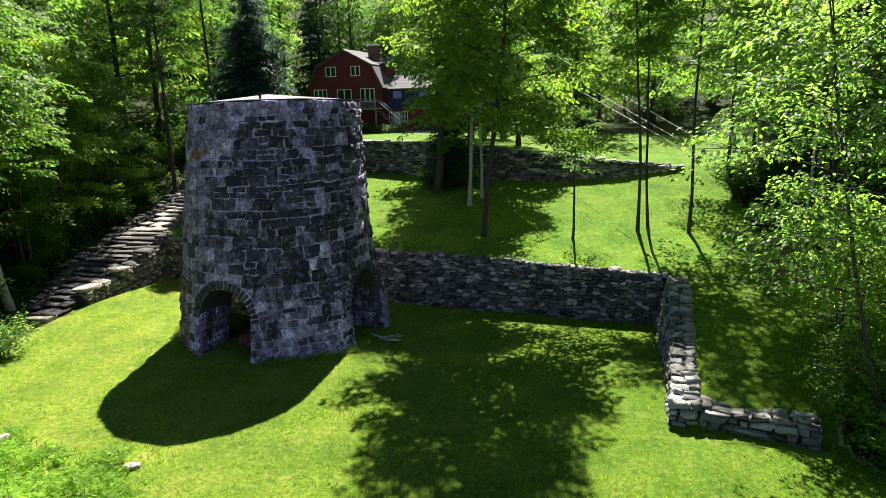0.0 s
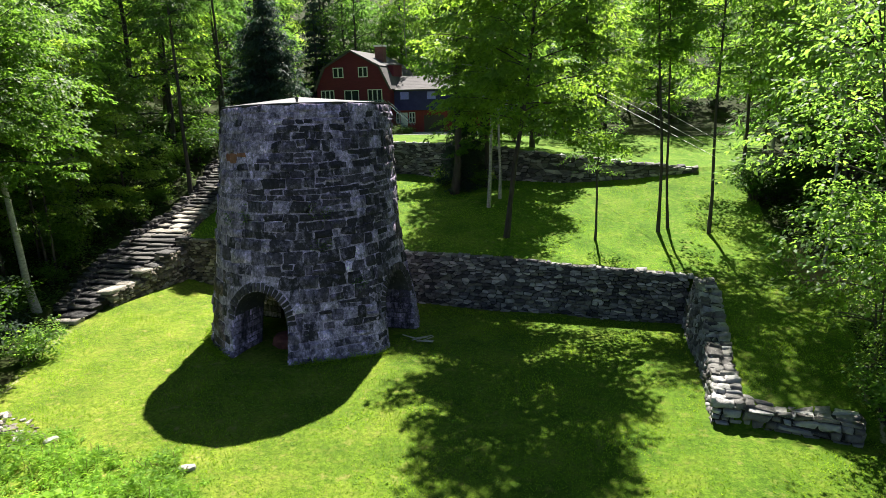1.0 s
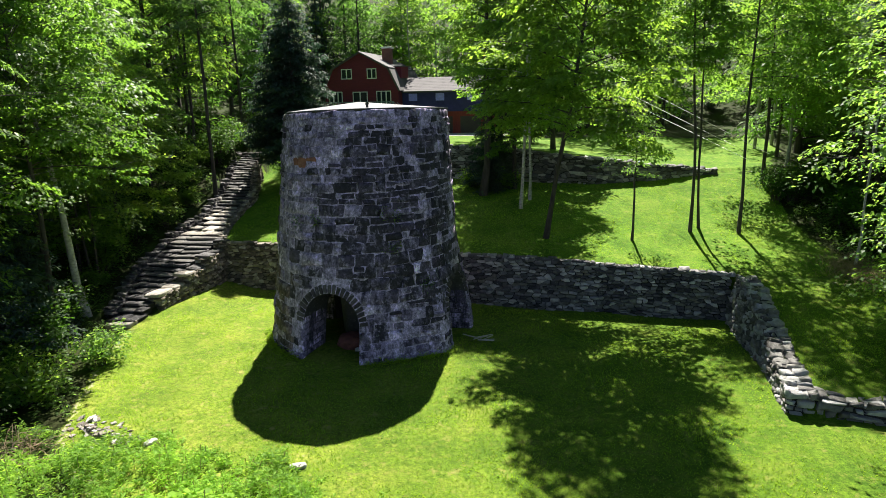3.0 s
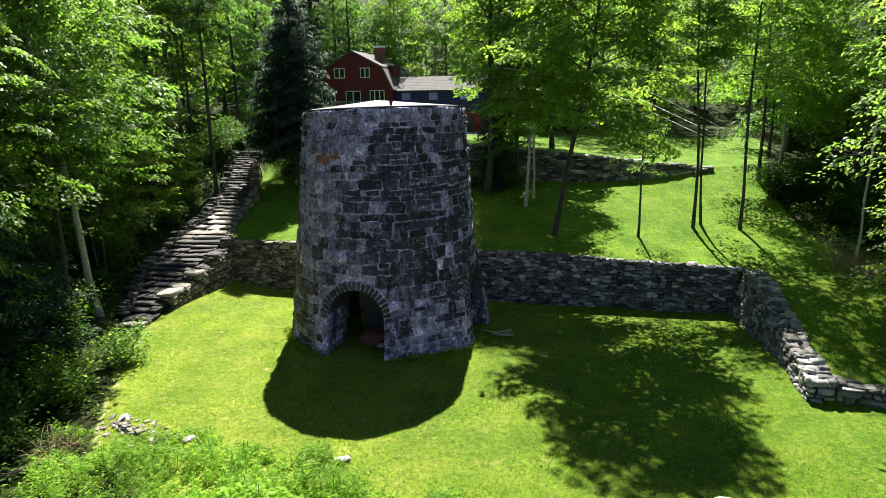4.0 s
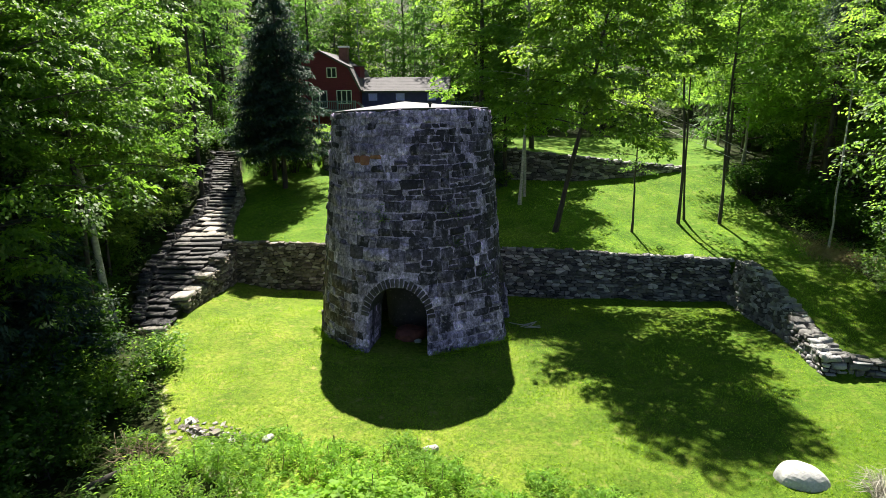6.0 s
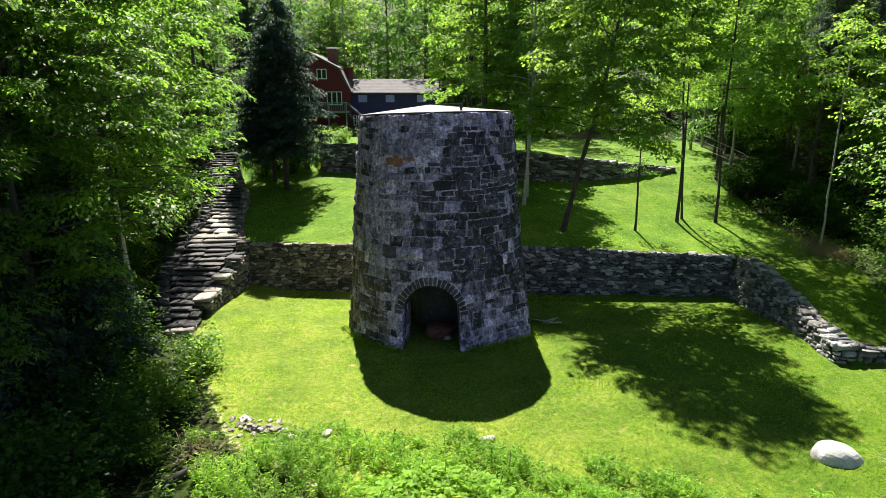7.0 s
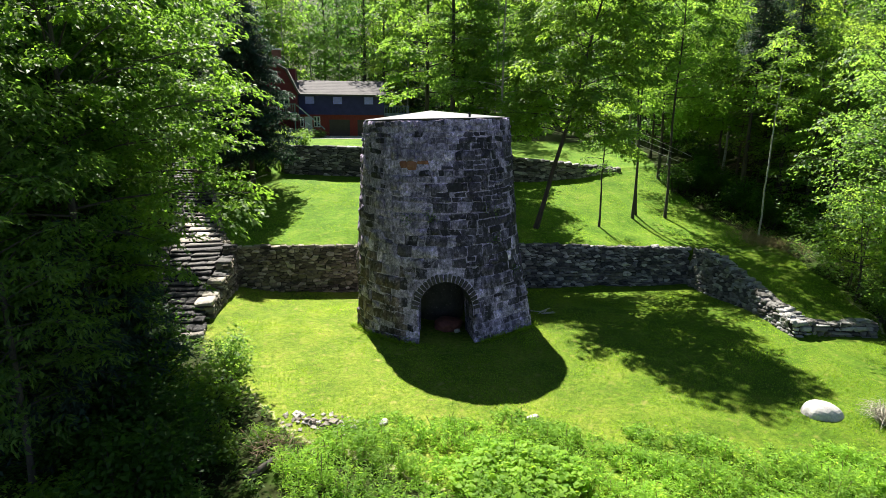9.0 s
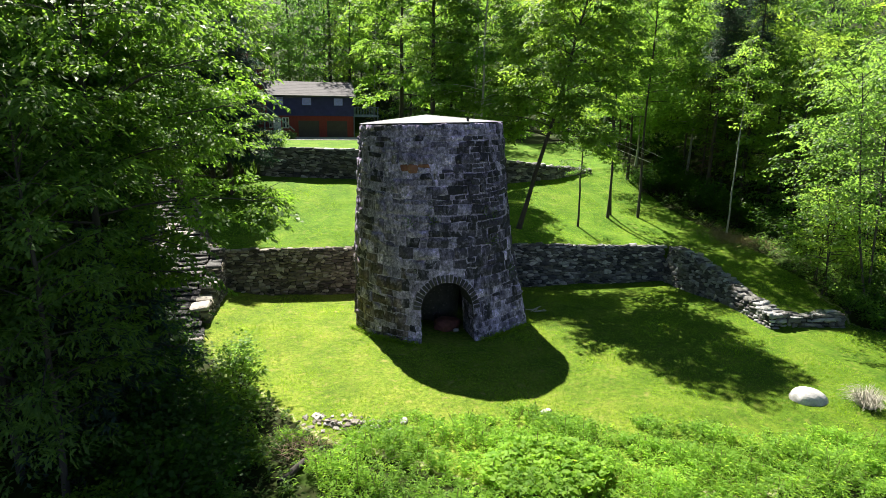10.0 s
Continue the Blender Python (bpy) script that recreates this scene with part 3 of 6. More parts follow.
def kiln_body():
    """Mortar shell with the arches cut out, its inner side, the arch linings and the stack's foot inside."""
    th = np.arange(-180, 180.1, 2.0)
    z = np.concatenate([np.arange(-0.8, 4.2, 0.2), np.arange(4.2, 11.4, 0.4), [K_H]])
    T, Z = np.meshgrid(th, z)
    v = [kiln(T.ravel(), Z.ravel(), -0.004)]
    q = []
    n = len(th)
    for i in range(len(z) - 1):
        for j in range(n - 1):
            tm, zm = th[j] + 1.0, (z[i] + z[i + 1]) / 2
            cut = False
            for a in K_ARCH:
                dd = (tm - a + 180) % 360 - 180
                if abs(dd) / DEG < arch_half(zm, 0.24):
                    cut = True
            if not cut:
                k = i * n + j
                q.append((k, k + 1, k + n + 1, k + n))
    put("shell", np_mesh("shell", v[0] - KOFF, np.array(q)), KILN_MORTAR, kiln_ob)
    # top deck under the roof
    vt = kiln(th[:-1], np.full(n - 1, K_H), -0.02)
    vt = np.vstack([vt, [[-16.71, 28.84, K_H]]]) - KOFF
    put("top_deck", np_mesh("top_deck", vt, None, np.array([(i, (i + 1) % (n - 1), n - 1) for i in range(n - 1)])), DARKWOOD, kiln_ob)
    # arch linings, from the face to the ring passage inside
    prof = [(-A_W, -0.8)] + [(-A_W, A_SPRING * k / 4) for k in range(5)]
    prof += [(A_W * -math.cos(math.pi * k / 14), A_SPRING + A_W * math.sin(math.pi * k / 14)) for k in range(1, 14)]
    prof += [(A_W, A_SPRING * k / 4) for k in range(4, -1, -1)] + [(A_W, -0.8)]
    m = len(prof)
    for a in K_ARCH:
        s = np.array([p[0] for p in prof])
        zz = np.array([p[1] for p in prof])
        rows = [kiln(a + s * 1.25 * DEG * 1.15, zz + (zz > A_SPRING) * 0.25 * (zz - A_SPRING), -0.010), kiln(a + s * DEG, zz, -0.008)]
        for depth in (0.5, 1.0, 1.5, 2.0):
            k = 1 - 0.06 * depth
            rows.append(kiln(a + s * DEG * k * 5.0 / (5.0 - depth), zz * (1 - 0.03 * depth), -depth))
        qa = []
        for i in range(len(rows) - 1):
            for j in range(m - 1):
                k = i * m + j
                qa.append((k, k + m, k + m + 1, k + 1))
        band = [f for f in qa if f[0] < m]
        put("arch_bed", np_mesh("arch_bed", np.concatenate(rows[:2]) - KOFF, np.array(band)), KILN_MORTAR, kiln_ob, "pale mortar bed of the arch ring")
        qa = [tuple(i - m for i in f) for f in qa if f[0] >= m]
        put("arch_lining", np_mesh("arch_lining", np.concatenate(rows[1:]) - KOFF, np.array(qa)), INNER_SHADE, kiln_ob, "stone lining of the arched opening, interior shade in its colour")
    # ring passage: outer wall, vault and the foot of the stack in the middle
    zc = [(-0.8, 3.05), (3.0, 3.05), (3.35, 2.75), (3.45, 2.2), (3.3, 1.6), (-0.8, 1.4)]
    vr, qr = [], []
    for zz, r in zc:
        vr.append(np.stack([r * np.cos(np.radians(th)), 0.17 + r * np.sin(np.radians(th)), np.full(n, zz)], -1))
    for i in range(len(zc) - 1):
        for j in range(n - 1):
            if i == 0 and any(abs((th[j] + 1 - a + 180) % 360 - 180) < 27 for a in K_ARCH):
                continue
            k = i * n + j
            qr.append((k, k + 1, k + n + 1, k + n))
    put("inner_passage", np_mesh("inner_passage", np.concatenate(vr), np.array(qr)), INNER_SHADE, kiln_ob, "vaulted passage round the stack, interior shade in its colour")


kiln_body()



def kiln_local(u, v, d):
    return kiln(u, v, d) - KOFF


def kiln_stones():
    rng = np.random.default_rng(11)
    out = []
    z, row = -0.5, 0
    while z < K_H - 0.02:
        big = 0.52 if 2.5 < z < 7.0 else 0.42
        h = rng.uniform(0.62, 1.3) * big
        if z > 10.4:
            h = rng.uniform(0.2, 0.3)
        if z + h > K_H - 0.12:
            h = K_H - z
        u = -180 + rng.uniform(0, 4)
        u_end = u + 360
        while u < u_end - 0.5:
            w = rng.uniform(0.36, 0.9) * rng.uniform(0.7, 1.45) * DEG * (1.0 if 2.5 < z < 8.5 else 0.8) * (5.0 / 4.6)
            if u_end - u - w < 3:
                w = u_end - u
            parts_of = [(z, z + h)]
            if h > 0.36 and rng.random() < 0.22:
                c = rng.uniform(0.4, 0.6) * h
                parts_of = [(z, z + c), (z + c, z + h)]
            for za, zb in parts_of:
                ju = rng.uniform(-0.6, 0.6, 4)
                jz = rng.uniform(-0.055, 0.055, 4)
                q = [[u + ju[0], za + jz[0]], [u + w + ju[1], za + jz[1]], [u + w + ju[2], zb + jz[2]], [u + ju[3], zb + jz[3]]]
                q = kiln_blocked([list(p) for p in q])
                if q is None:
                    continue
                wide = (q[1][0] - q[0][0]) / DEG
                qq = np.array(q)
                # stones are shaped in metres, then laid on the curved face
                rs = np.array([[0, 0], [wide, 0], [wide, zb - za], [0, zb - za]])

                def place(s, t, d, qq=qq, wide=wide, hh=zb - za):
                    a, b = np.clip(s / wide, -0.1, 1.1), np.clip(t / hh, -0.1, 1.1)
                    u_ = (1 - a) * (1 - b) * qq[0, 0] + a * (1 - b) * qq[1, 0] + a * b * qq[2, 0] + (1 - a) * b * qq[3, 0]
                    v_ = (1 - a) * (1 - b) * qq[0, 1] + a * (1 - b) * qq[1, 1] + a * b * qq[2, 1] + (1 - a) * b * qq[3, 1]
                    return kiln_local(u_, v_, d)
                out.append(stone(rs, place, rng.uniform(0.006, 0.06) if rng.random() < 0.85 else 0.085, rng, 0.10, rng.uniform(0.004, 0.019), UNIT if rng.random() < 0.4 else ROUND_UNIT))
            u += w
        z += h
        row += 1
    return out


def arch_stones(a, rng):
    out = []
    n = 23
    for i in range(n):
        g0, g1 = math.pi * i / n, math.pi * (i + 1) / n
        r0, r1 = A_W - 0.02, A_W + A_RING * rng.uniform(0.85, 1.0)
        q = [(-math.cos(g) * r, A_SPRING + math.sin(g) * r) for g, r in ((g0, r0), (g1, r0), (g1, r1), (g0, r1))]
        out.append(stone(q, lambda s, t, d: kiln_local(a + s * DEG, t, d), rng.uniform(0.05, 0.09), rng, 0.05, 0.022))
    # jamb stones inside the opening
    for side in (-1, 1):
        z = -0.3
        while z < A_SPRING:
            h = rng.uniform(0.22, 0.4)
            d0 = 0.0
            while d0 < 1.9:
                k = rng.uniform(0.3, 0.7)
                q = [(d0, z), (min(d0 + k, 1.95), z), (min(d0 + k, 1.95), z + h), (d0, z + h)]

                def place(s, t, d, side=side):
                    kk = (1 - 0.06 * s) * 5.0 / (5.0 - s)
                    return kiln_local(a + side * (A_W - d) * DEG * kk, t, -s)
                out.append(stone(q, place, rng.uniform(0.015, 0.05), rng, 0.04, 0.012))
                d0 += k
            z += h
    return out


ks = kiln_stones()
BRICKISH = stone_material("reddish_stone", [(0.0, (0.24, 0.085, 0.055)), (1.0, (0.32, 0.13, 0.085))])
red_at = kiln_local(np.array([-116.8]), np.array([9.15]), np.array([0.0]))[0]
reds = sorted(ks, key=lambda k: np.linalg.norm((k.mean(0) - red_at) * (1, 1, 5.5)))[:3]
ks = [k for k in ks if not any(k is r for r in reds)]
lay(reds, kiln_ob, BRICKISH, "red_stone", 10, (0, 0, 0))
BLACK_STONE = stone_material("blackened_stone", [(0.0, (0.014, 0.013, 0.016)), (0.6, (0.026, 0.024, 0.028)), (1.0, (0.06, 0.056, 0.064))], stain=0.2, rough=0.8, crust=0.1, lime_share=0.3)


def blackened(k, rng):
    """Water running from the roof has blackened the stones in streaks on the front and on the weather edge."""
    c = k.mean(0) + KOFF
    th, z = math.degrees(math.atan2(c[1] - 27.6, c[0] + 16.62)), c[2]
    p = 0.06
    p += 0.8 * math.exp(-((th + 64) / 19) ** 2) * (3.2 < z < 10.7)
    p += 0.45 * math.exp(-((th + 93) / 9) ** 2) * math.exp(-((z - 8.9) / 1.0) ** 2)
    p += 0.40 * math.exp(-((th + 98) / 16) ** 2) * math.exp(-((z - 5.4) / 1.3) ** 2)
    p += 0.22 * math.exp(-((abs(th) - 158) / 12) ** 2)
    p += 0.30 * math.exp(-((th + 18) / 14) ** 2)
    p += 0.38 * float(smooth((th + 86) / 22)) * (2.2 < z < 10.6) * (th < 60)
    return rng.random() < p


brng = np.random.default_rng(77)
dark_flags = [blackened(k, brng) for k in ks]
lay([k for k, f in zip(ks, dark_flags) if f], kiln_ob, BLACK_STONE, "dark_stone", 110, (-16.0 + 16.62, 23.2 - 27.43, 6.5), "stones blackened by running water")
ks = [k for k, f in zip(ks, dark_flags) if not f]


def limed(k, rng):
    """Under the eaves and on the lee side the stones keep more of their old lime."""
    c = k.mean(0) + KOFF
    th, z = math.degrees(math.atan2(c[1] - 27.6, c[0] + 16.62)), c[2]
    return rng.random() < 0.14 + 0.7 * (z > (8.4 if th < -92 else 9.4) + 0.5 * math.sin(th * 0.11)) + 0.55 * (-170 < th < -108) + 0.4 * (z < 1.6)


def browned(k, rng):
    """Low on the side away from the weather the stones are stained brown by damp soil."""
    c = k.mean(0) + KOFF
    th, z = math.degrees(math.atan2(c[1] - 27.6, c[0] + 16.62)), c[2]
    return rng.random() < 0.75 * (th > 150 or th < -118) * float(smooth((5.6 - z) / 3.0))


brown_flags = [browned(k, brng) for k in ks]
KILN_BROWN = stone_material("brown_stained_stone", [(0.0, (0.030, 0.024, 0.018)), (0.5, (0.065, 0.052, 0.040)), (1.0, (0.15, 0.125, 0.10))], stain=0.5, lime_share=0.3)
lay([k for k, f in zip(ks, brown_flags) if f], kiln_ob, KILN_BROWN, "brown_stone", 60, (-20.5 + 16.62, 24.8 - 27.43, 2.0), "stones stained brown near the ground")
ks = [k for k, f in zip(ks, brown_flags) if not f]
pale_flags = [limed(k, brng) for k in ks]
lay([k for k, f in zip(ks, pale_flags) if f], kiln_ob, KILN_PALE, "pale_stone", 120, (-18.0 + 16.62, 23.2 - 27.43, 8.5), "paler limed stones")
ks = [k for k, f in zip(ks, pale_flags) if not f]
lay(ks, kiln_ob, KILN_STONE, "stone", 300, (-17.0 + 16.62, 23.2 - 27.43, 5.2), "coursed grey stones with pale mortar joints")
for a_ in K_ARCH:
    rng_ = np.random.default_rng(int(a_ + 300))
    aa = arch_stones(a_, rng_)
    lay(aa[:23], kiln_ob, VOUSSOIR, "arch_stone", 23 if a_ < 100 else 0, (0, 0, 3))
    lay(aa[23:], kiln_ob, KILN_STONE, "jamb_stone", 0, (0, 0, 1), "stones lining the arched opening")

def kiln_roof():
    roof = empty("kiln_roof", pose(-16.71, 28.84, K_H), "low pitched pale sheet roof with dark edge on the kiln", "roof")
    n = 12
    angles = [15 + 30 * i for i in range(n)]
    ring = [(4.22 * math.cos(math.radians(t)), 4.22 * math.sin(math.radians(t)), float(kiln_top(t)) - K_H) for t in angles]
    for i in range(n):
        bm = bmesh.new()
        a, b = ring[i], ring[(i + 1) % n]
        lo = [bm.verts.new((p[0], p[1], p[2] + 0.05)) for p in (a, b)] + [bm.verts.new((-0.35, -0.2, 0.36))]
        hi = [bm.verts.new((p[0], p[1], p[2] + 0.08)) for p in (a, b)] + [bm.verts.new((-0.35, -0.2, 0.39))]
        bm.faces.new(lo[::-1])
        bm.faces.new(hi)
        for k in range(3):
            bm.faces.new((lo[k], lo[(k + 1) % 3], hi[(k + 1) % 3], hi[k]))
        part("roof_panel", bm, ROOFING, roof)
    for i in range(n):
        bm = bmesh.new()
        pts = []
        for zz in (-0.05, 0.045):
            for p, k in ((ring[i], 0.995), (ring[(i + 1) % n], 0.995), (ring[(i + 1) % n], 0.94), (ring[i], 0.94)):
                pts.append(bm.verts.new((p[0] * k, p[1] * k, p[2] + zz)))
        for f in ((0, 1, 2, 3), (4, 7, 6, 5), (0, 4, 5, 1), (1, 5, 6, 2), (2, 6, 7, 3), (3, 7, 4, 0)):
            bm.faces.new([pts[k] for k in f])
        bmesh.ops.recalc_face_normals(bm, faces=bm.faces[:])
        part("edge_board", bm, DARKWOOD, roof)
    v, q = tubes([([(1.25, -3.5, 0.15), (1.25, -3.5, 0.32)], [0.06, 0.06]), ([(1.25, -3.5, 0.32), (1.25, -3.52, 0.38)], [0.10, 0.07])], 10)
    put("vent_pipe", np_mesh("vent_pipe", v, q, smooth=True), BLACK, roof, "short black vent pipe")


kiln_roof()


# ---- dry-stone walls ----
def long_wall():
    ob = empty("wall_retaining", pose(-14, 33.5, 0), "long dry-laid grey stone retaining wall below the grassy slope", "stone wall", kind="structure")
    o = np.array([-14, 33.5, 0.0])

    def top(u):
        return float(np.interp(u, [-29.6, -20, -9, -3, 2.7], [2.52, 2.5, 2.44, 2.2, 2.05]))

    def place(u, v, d):
        return np.stack([u + 0 * v, wall_y(u) + 0.22 * (v + 0.6) - d, v + 0 * u], -1) - o
    xs = np.arange(-29.6, 2.9, 0.5)
    v, q = [], []
    for x in xs:
        y = wall_y(x)
        t = top(x)
        for yy, zz in ((y + 0.03, -1.0), (y + 0.22 * (t + 0.6) + 0.03, t - 0.06), (y + 0.22 * (t + 0.6) + 0.6, t - 0.06), (y + 1.4, -1.0)):
            v.append((x + 14, yy - 33.5, zz))
    for i in range(len(xs) - 1):
        for k in range(4):
            a, b = i * 4 + k, i * 4 + (k + 1) % 4
            q.append((a, a + 4, b + 4, b))
    e = (len(xs) - 1) * 4
    q += [(0, 1, 2, 3), (e + 3, e + 2, e + 1, e)]
    put("wall_core", np_mesh("wall_core", v, np.array(q)), SHADE_CORE, ob)
    rng = np.random.default_rng(21)
    st = rubble(-29.55, 2.6, lambda u: -0.75, top, place, rng, 0.36, 0.155)
    # capping stones
    def cap(u, w, d):
        return np.stack([u + 0 * w, wall_y(u) + 0.22 * (np.interp(u, [-29.6, -9, 2.7], [2.5, 2.44, 2.05]) + 0.6) + w, np.interp(u, [-29.6, -20, -9, -3, 2.7], [2.5, 2.48, 2.42, 2.18, 2.03]) - 0.06 + d], -1) - o
    u = -29.55
    while u < 2.5:
        k = rng.uniform(0.3, 0.85)
        c = rng.uniform(-0.04, 0.04)
        st.append(stone([(u, -0.06 + c), (u + k, -0.06 + c), (u + k, 0.42), (u, 0.42)], cap, rng.uniform(0.05, 0.14), rng, 0.06, 0.01))
        u += k
    brown = [k for k in st if k[:, 0].mean() - 14 < -19.5]
    lay(brown, ob, BROWN_WALL, "brown_stone", 100, (-10, 0, 1), "brownish dry-laid stones beside the steps")
    st = [k for k in st if k[:, 0].mean() - 14 >= -19.5]
    lay(st, ob, WALL_STONE, "stone", 300, (7, 0, 1), "dry-laid stones of the retaining wall")


long_wall()


def side_wall():
    ob = empty("wall_side", pose(2.4, 27, 0), "stepped-down dry-stone side wall with pale stones on top", "stone wall", kind="structure")
    o = np.array([2.4, 27, 0.0])

    def top(u):
        return float(np.interp(u, [0, 3.4, 5.0, 7.5, 9.0, 10.5, 11.7], [2.1, 2.1, 1.75, 1.35, 1.05, 0.9, 0.82]))

    def place(u, v, d):
        return np.stack([2.12 + 0.17 * (v + 0.4) + 0.025 * (11.5 - u) - d, 32.9 - u + 0 * v, v + 0 * u], -1) - o
    us = np.arange(0, 11.9, 0.4)
    v, q = [], []
    for u in us:
        t = top(u) - 0.06
        for s, zz in ((0.03, -1.0), (0.03, t), (0.75, t), (0.95, -1.0)):
            p = place(np.array(u), np.array(zz if s < 0.5 else t), np.array(-s))
            v.append((p[0], p[1], zz))
    for i in range(len(us) - 1):
        for k in range(4):
            a, b = i * 4 + k, i * 4 + (k + 1) % 4
            q.append((a, b, b + 4, a + 4))
    e = (len(us) - 1) * 4
    q += [(3, 2, 1, 0), (e, e + 1, e + 2, e + 3)]
    put("wall_core", np_mesh("wall_core", v, np.array(q)), SHADE_CORE, ob)
    rng = np.random.default_rng(23)
    st = rubble(0.0, 11.6, lambda u: -0.75, top, place, rng, 0.36, 0.20, (0.02, 0.14))
    u = 0.0
    while u < 11.5:
        k = rng.uniform(0.22, 0.62)
        t = top(u + k / 2) + rng.uniform(-0.07, 0.05)
        jy, jz = rng.uniform(-0.15, 0.15, 2)

        def cap(s, w, d, t=t, jy=jy, jz=jz, u=u):
            d = d + (d > 0) * (jy * (s - u - 0.2) + jz * (w - 0.35))
            return np.stack([2.12 + 0.17 * (t + 0.4) + 0.025 * (11.5 - s) + w, 32.9 - s, t - 0.07 + d - 0.0 * s], -1) - o
        c = rng.uniform(0.25, 0.5)
        st.append(stone([(u, -0.1), (u + k, -0.1), (u + k, c), (u, c)], cap, rng.uniform(0.06, 0.15), rng, 0.2, 0.012))
        st.append(stone([(u, c), (u + k, c), (u + k, 0.85), (u, 0.85)], cap, rng.uniform(0.06, 0.16), rng, 0.18, 0.012))
        u += k
    lay(st, ob, PALE_WALL, "stone", 300, (0, -5, 1), "dry-laid stones of the side wall")


side_wall()


def end_wall():
    """The short low wall that turns off to the side, of large blocks."""
    ob = empty("wall_end", pose(4.3, 21, 0), "short low wall end of large pale dry-laid blocks", "stone wall", kind="structure")
    o = np.array([4.3, 21, 0.0])
    L = 4.7
    ex, ey = 0.988, -0.152

    def top(u):
        return float(np.interp(u, [0, 1.2, 2.6, L], [0.85, 0.8, 0.72, 0.86]))

    def place(u, v, d):
        s = 0.08 * (v + 0.2) - d
        return np.stack([2.08 + u * ex - s * ey, 21.3 + u * ey + s * ex, v + 0 * u], -1) - o
    us = np.arange(0.05, L, 0.45)
    v, q = [], []
    for u in us:
        for s, zz in ((0.03, -0.6), (0.03, top(u) - 0.08), (0.85, top(u) - 0.08), (0.85, -0.6)):
            p = place(np.array(u), np.array(zz), np.array(-s))
            v.append(p)
    for i in range(len(us) - 1):
        for k in range(4):
            a, b = i * 4 + k, i * 4 + (k + 1) % 4
            q.append((a, a + 4, b + 4, b))
    e = (len(us) - 1) * 4
    q += [(0, 1, 2, 3), (e + 3, e + 2, e + 1, e)]
    put("wall_core", np_mesh("wall_core", v, np.array(q)), SHADE_CORE, ob)
    rng = np.random.default_rng(29)
    st = courses(0, L, lambda u: -0.35, top, place, rng, (0.17, 0.34), (0.28, 0.85), (0.05, 0.17), 0.12, 0.06, 0.024)

    def end_face(s, t, d):
        p = place(np.full_like(s, L - 0.45) + 0.42 + d, t, -s)
        return p
    st += courses(0.05, 0.85, lambda u: -0.3, lambda u: 0.82, end_face, rng, (0.24, 0.4), (0.35, 0.6), (0.03, 0.09), 0.07, 0.03, 0.014)

    def cap(s, w, d):
        p = place(s, np.full_like(s, 0.78), -w)
        p[:, 2] = np.interp(s, [0, 1.2, 2.6, L], [0.85, 0.8, 0.72, 0.86]) - 0.09 + d
        return p
    u = 0.0
    while u < L - 0.1:
        k = min(rng.uniform(0.4, 0.9), L - u)
        c = rng.uniform(0.35, 0.5)
        st.append(stone([(u, -0.03), (u + k, -0.03), (u + k, c), (u, c)], cap, rng.uniform(0.05, 0.13), rng, 0.13, 0.012))
        st.append(stone([(u, c), (u + k, c), (u + k, 0.9), (u, 0.9)], cap, rng.uniform(0.03, 0.10), rng, 0.13, 0.012))
        u += k
    lay(st, ob, PALE_WALL, "block", 300, (0, 0, 0))


end_wall()


def upper_wall():
    ob = empty("wall_upper", pose(-12, 50, 5), "curved dry-stone terrace wall tapering into the upper lawn", "stone wall", kind="structure")
    o = np.array([-12, 50, 5.0])
    HX, HZ = [-28.6, -20, -12, -3, 2, 4.9], [7.75, 7.75, 7.6, 6.7, 6.1, 5.75]

    def top(u):
        return float(np.interp(u, HX, HZ))

    def place(u, v, d):
        return np.stack([u + 0 * v, upper_y(u) + 0.12 * (v - 5) - d, v + 0 * u], -1) - o
    xs = np.concatenate([np.arange(-28.6, -27, 0.2), np.arange(-27, 5.0, 0.6)])
    v, q = [], []
    for x in xs:
        y, t = float(upper_y(x)), top(x)
        for yy, zz in ((y + 0.04, 4.3), (y + 0.3, t - 0.05), (y + 1.0, t - 0.05), (y + 1.0, 4.3)):
            v.append((x + 12, yy - 50, zz - 5))
    for i in range(len(xs) - 1):
        for k in range(4):
            a, b = i * 4 + k, i * 4 + (k + 1) % 4
            q.append((a, a + 4, b + 4, b))
    e = (len(xs) - 1) * 4
    q += [(0, 1, 2, 3), (e + 3, e + 2, e + 1, e)]
    put("wall_core", np_mesh("wall_core", v, np.array(q)), SHADE_CORE, ob)
    rng = np.random.default_rng(31)
    st = rubble(-28.6, 4.9, lambda u: 4.6, top, place, rng, 0.5, 0.22, (0.04, 0.14))
    u = -28.5
    while u < 4.6:
        k = rng.uniform(0.4, 1.0) * (0.4 if u < -27.4 else 1.0)
        t = top(u + k / 2)

        def cap(s, w, d, t=t):
            return np.stack([s, upper_y(s) + 0.28 + w, 0 * s + t - 0.06 + d], -1) - o
        st.append(stone([(u, -0.1), (u + k, -0.1), (u + k, 0.6), (u, 0.6)], cap, rng.uniform(0.05, 0.15), rng, 0.06, 0.012))
        u += k
    lay(st, ob, WALL_STONE, "stone", 200, (-2, 0, 1), "dry-laid stones of the terrace wall")


upper_wall()


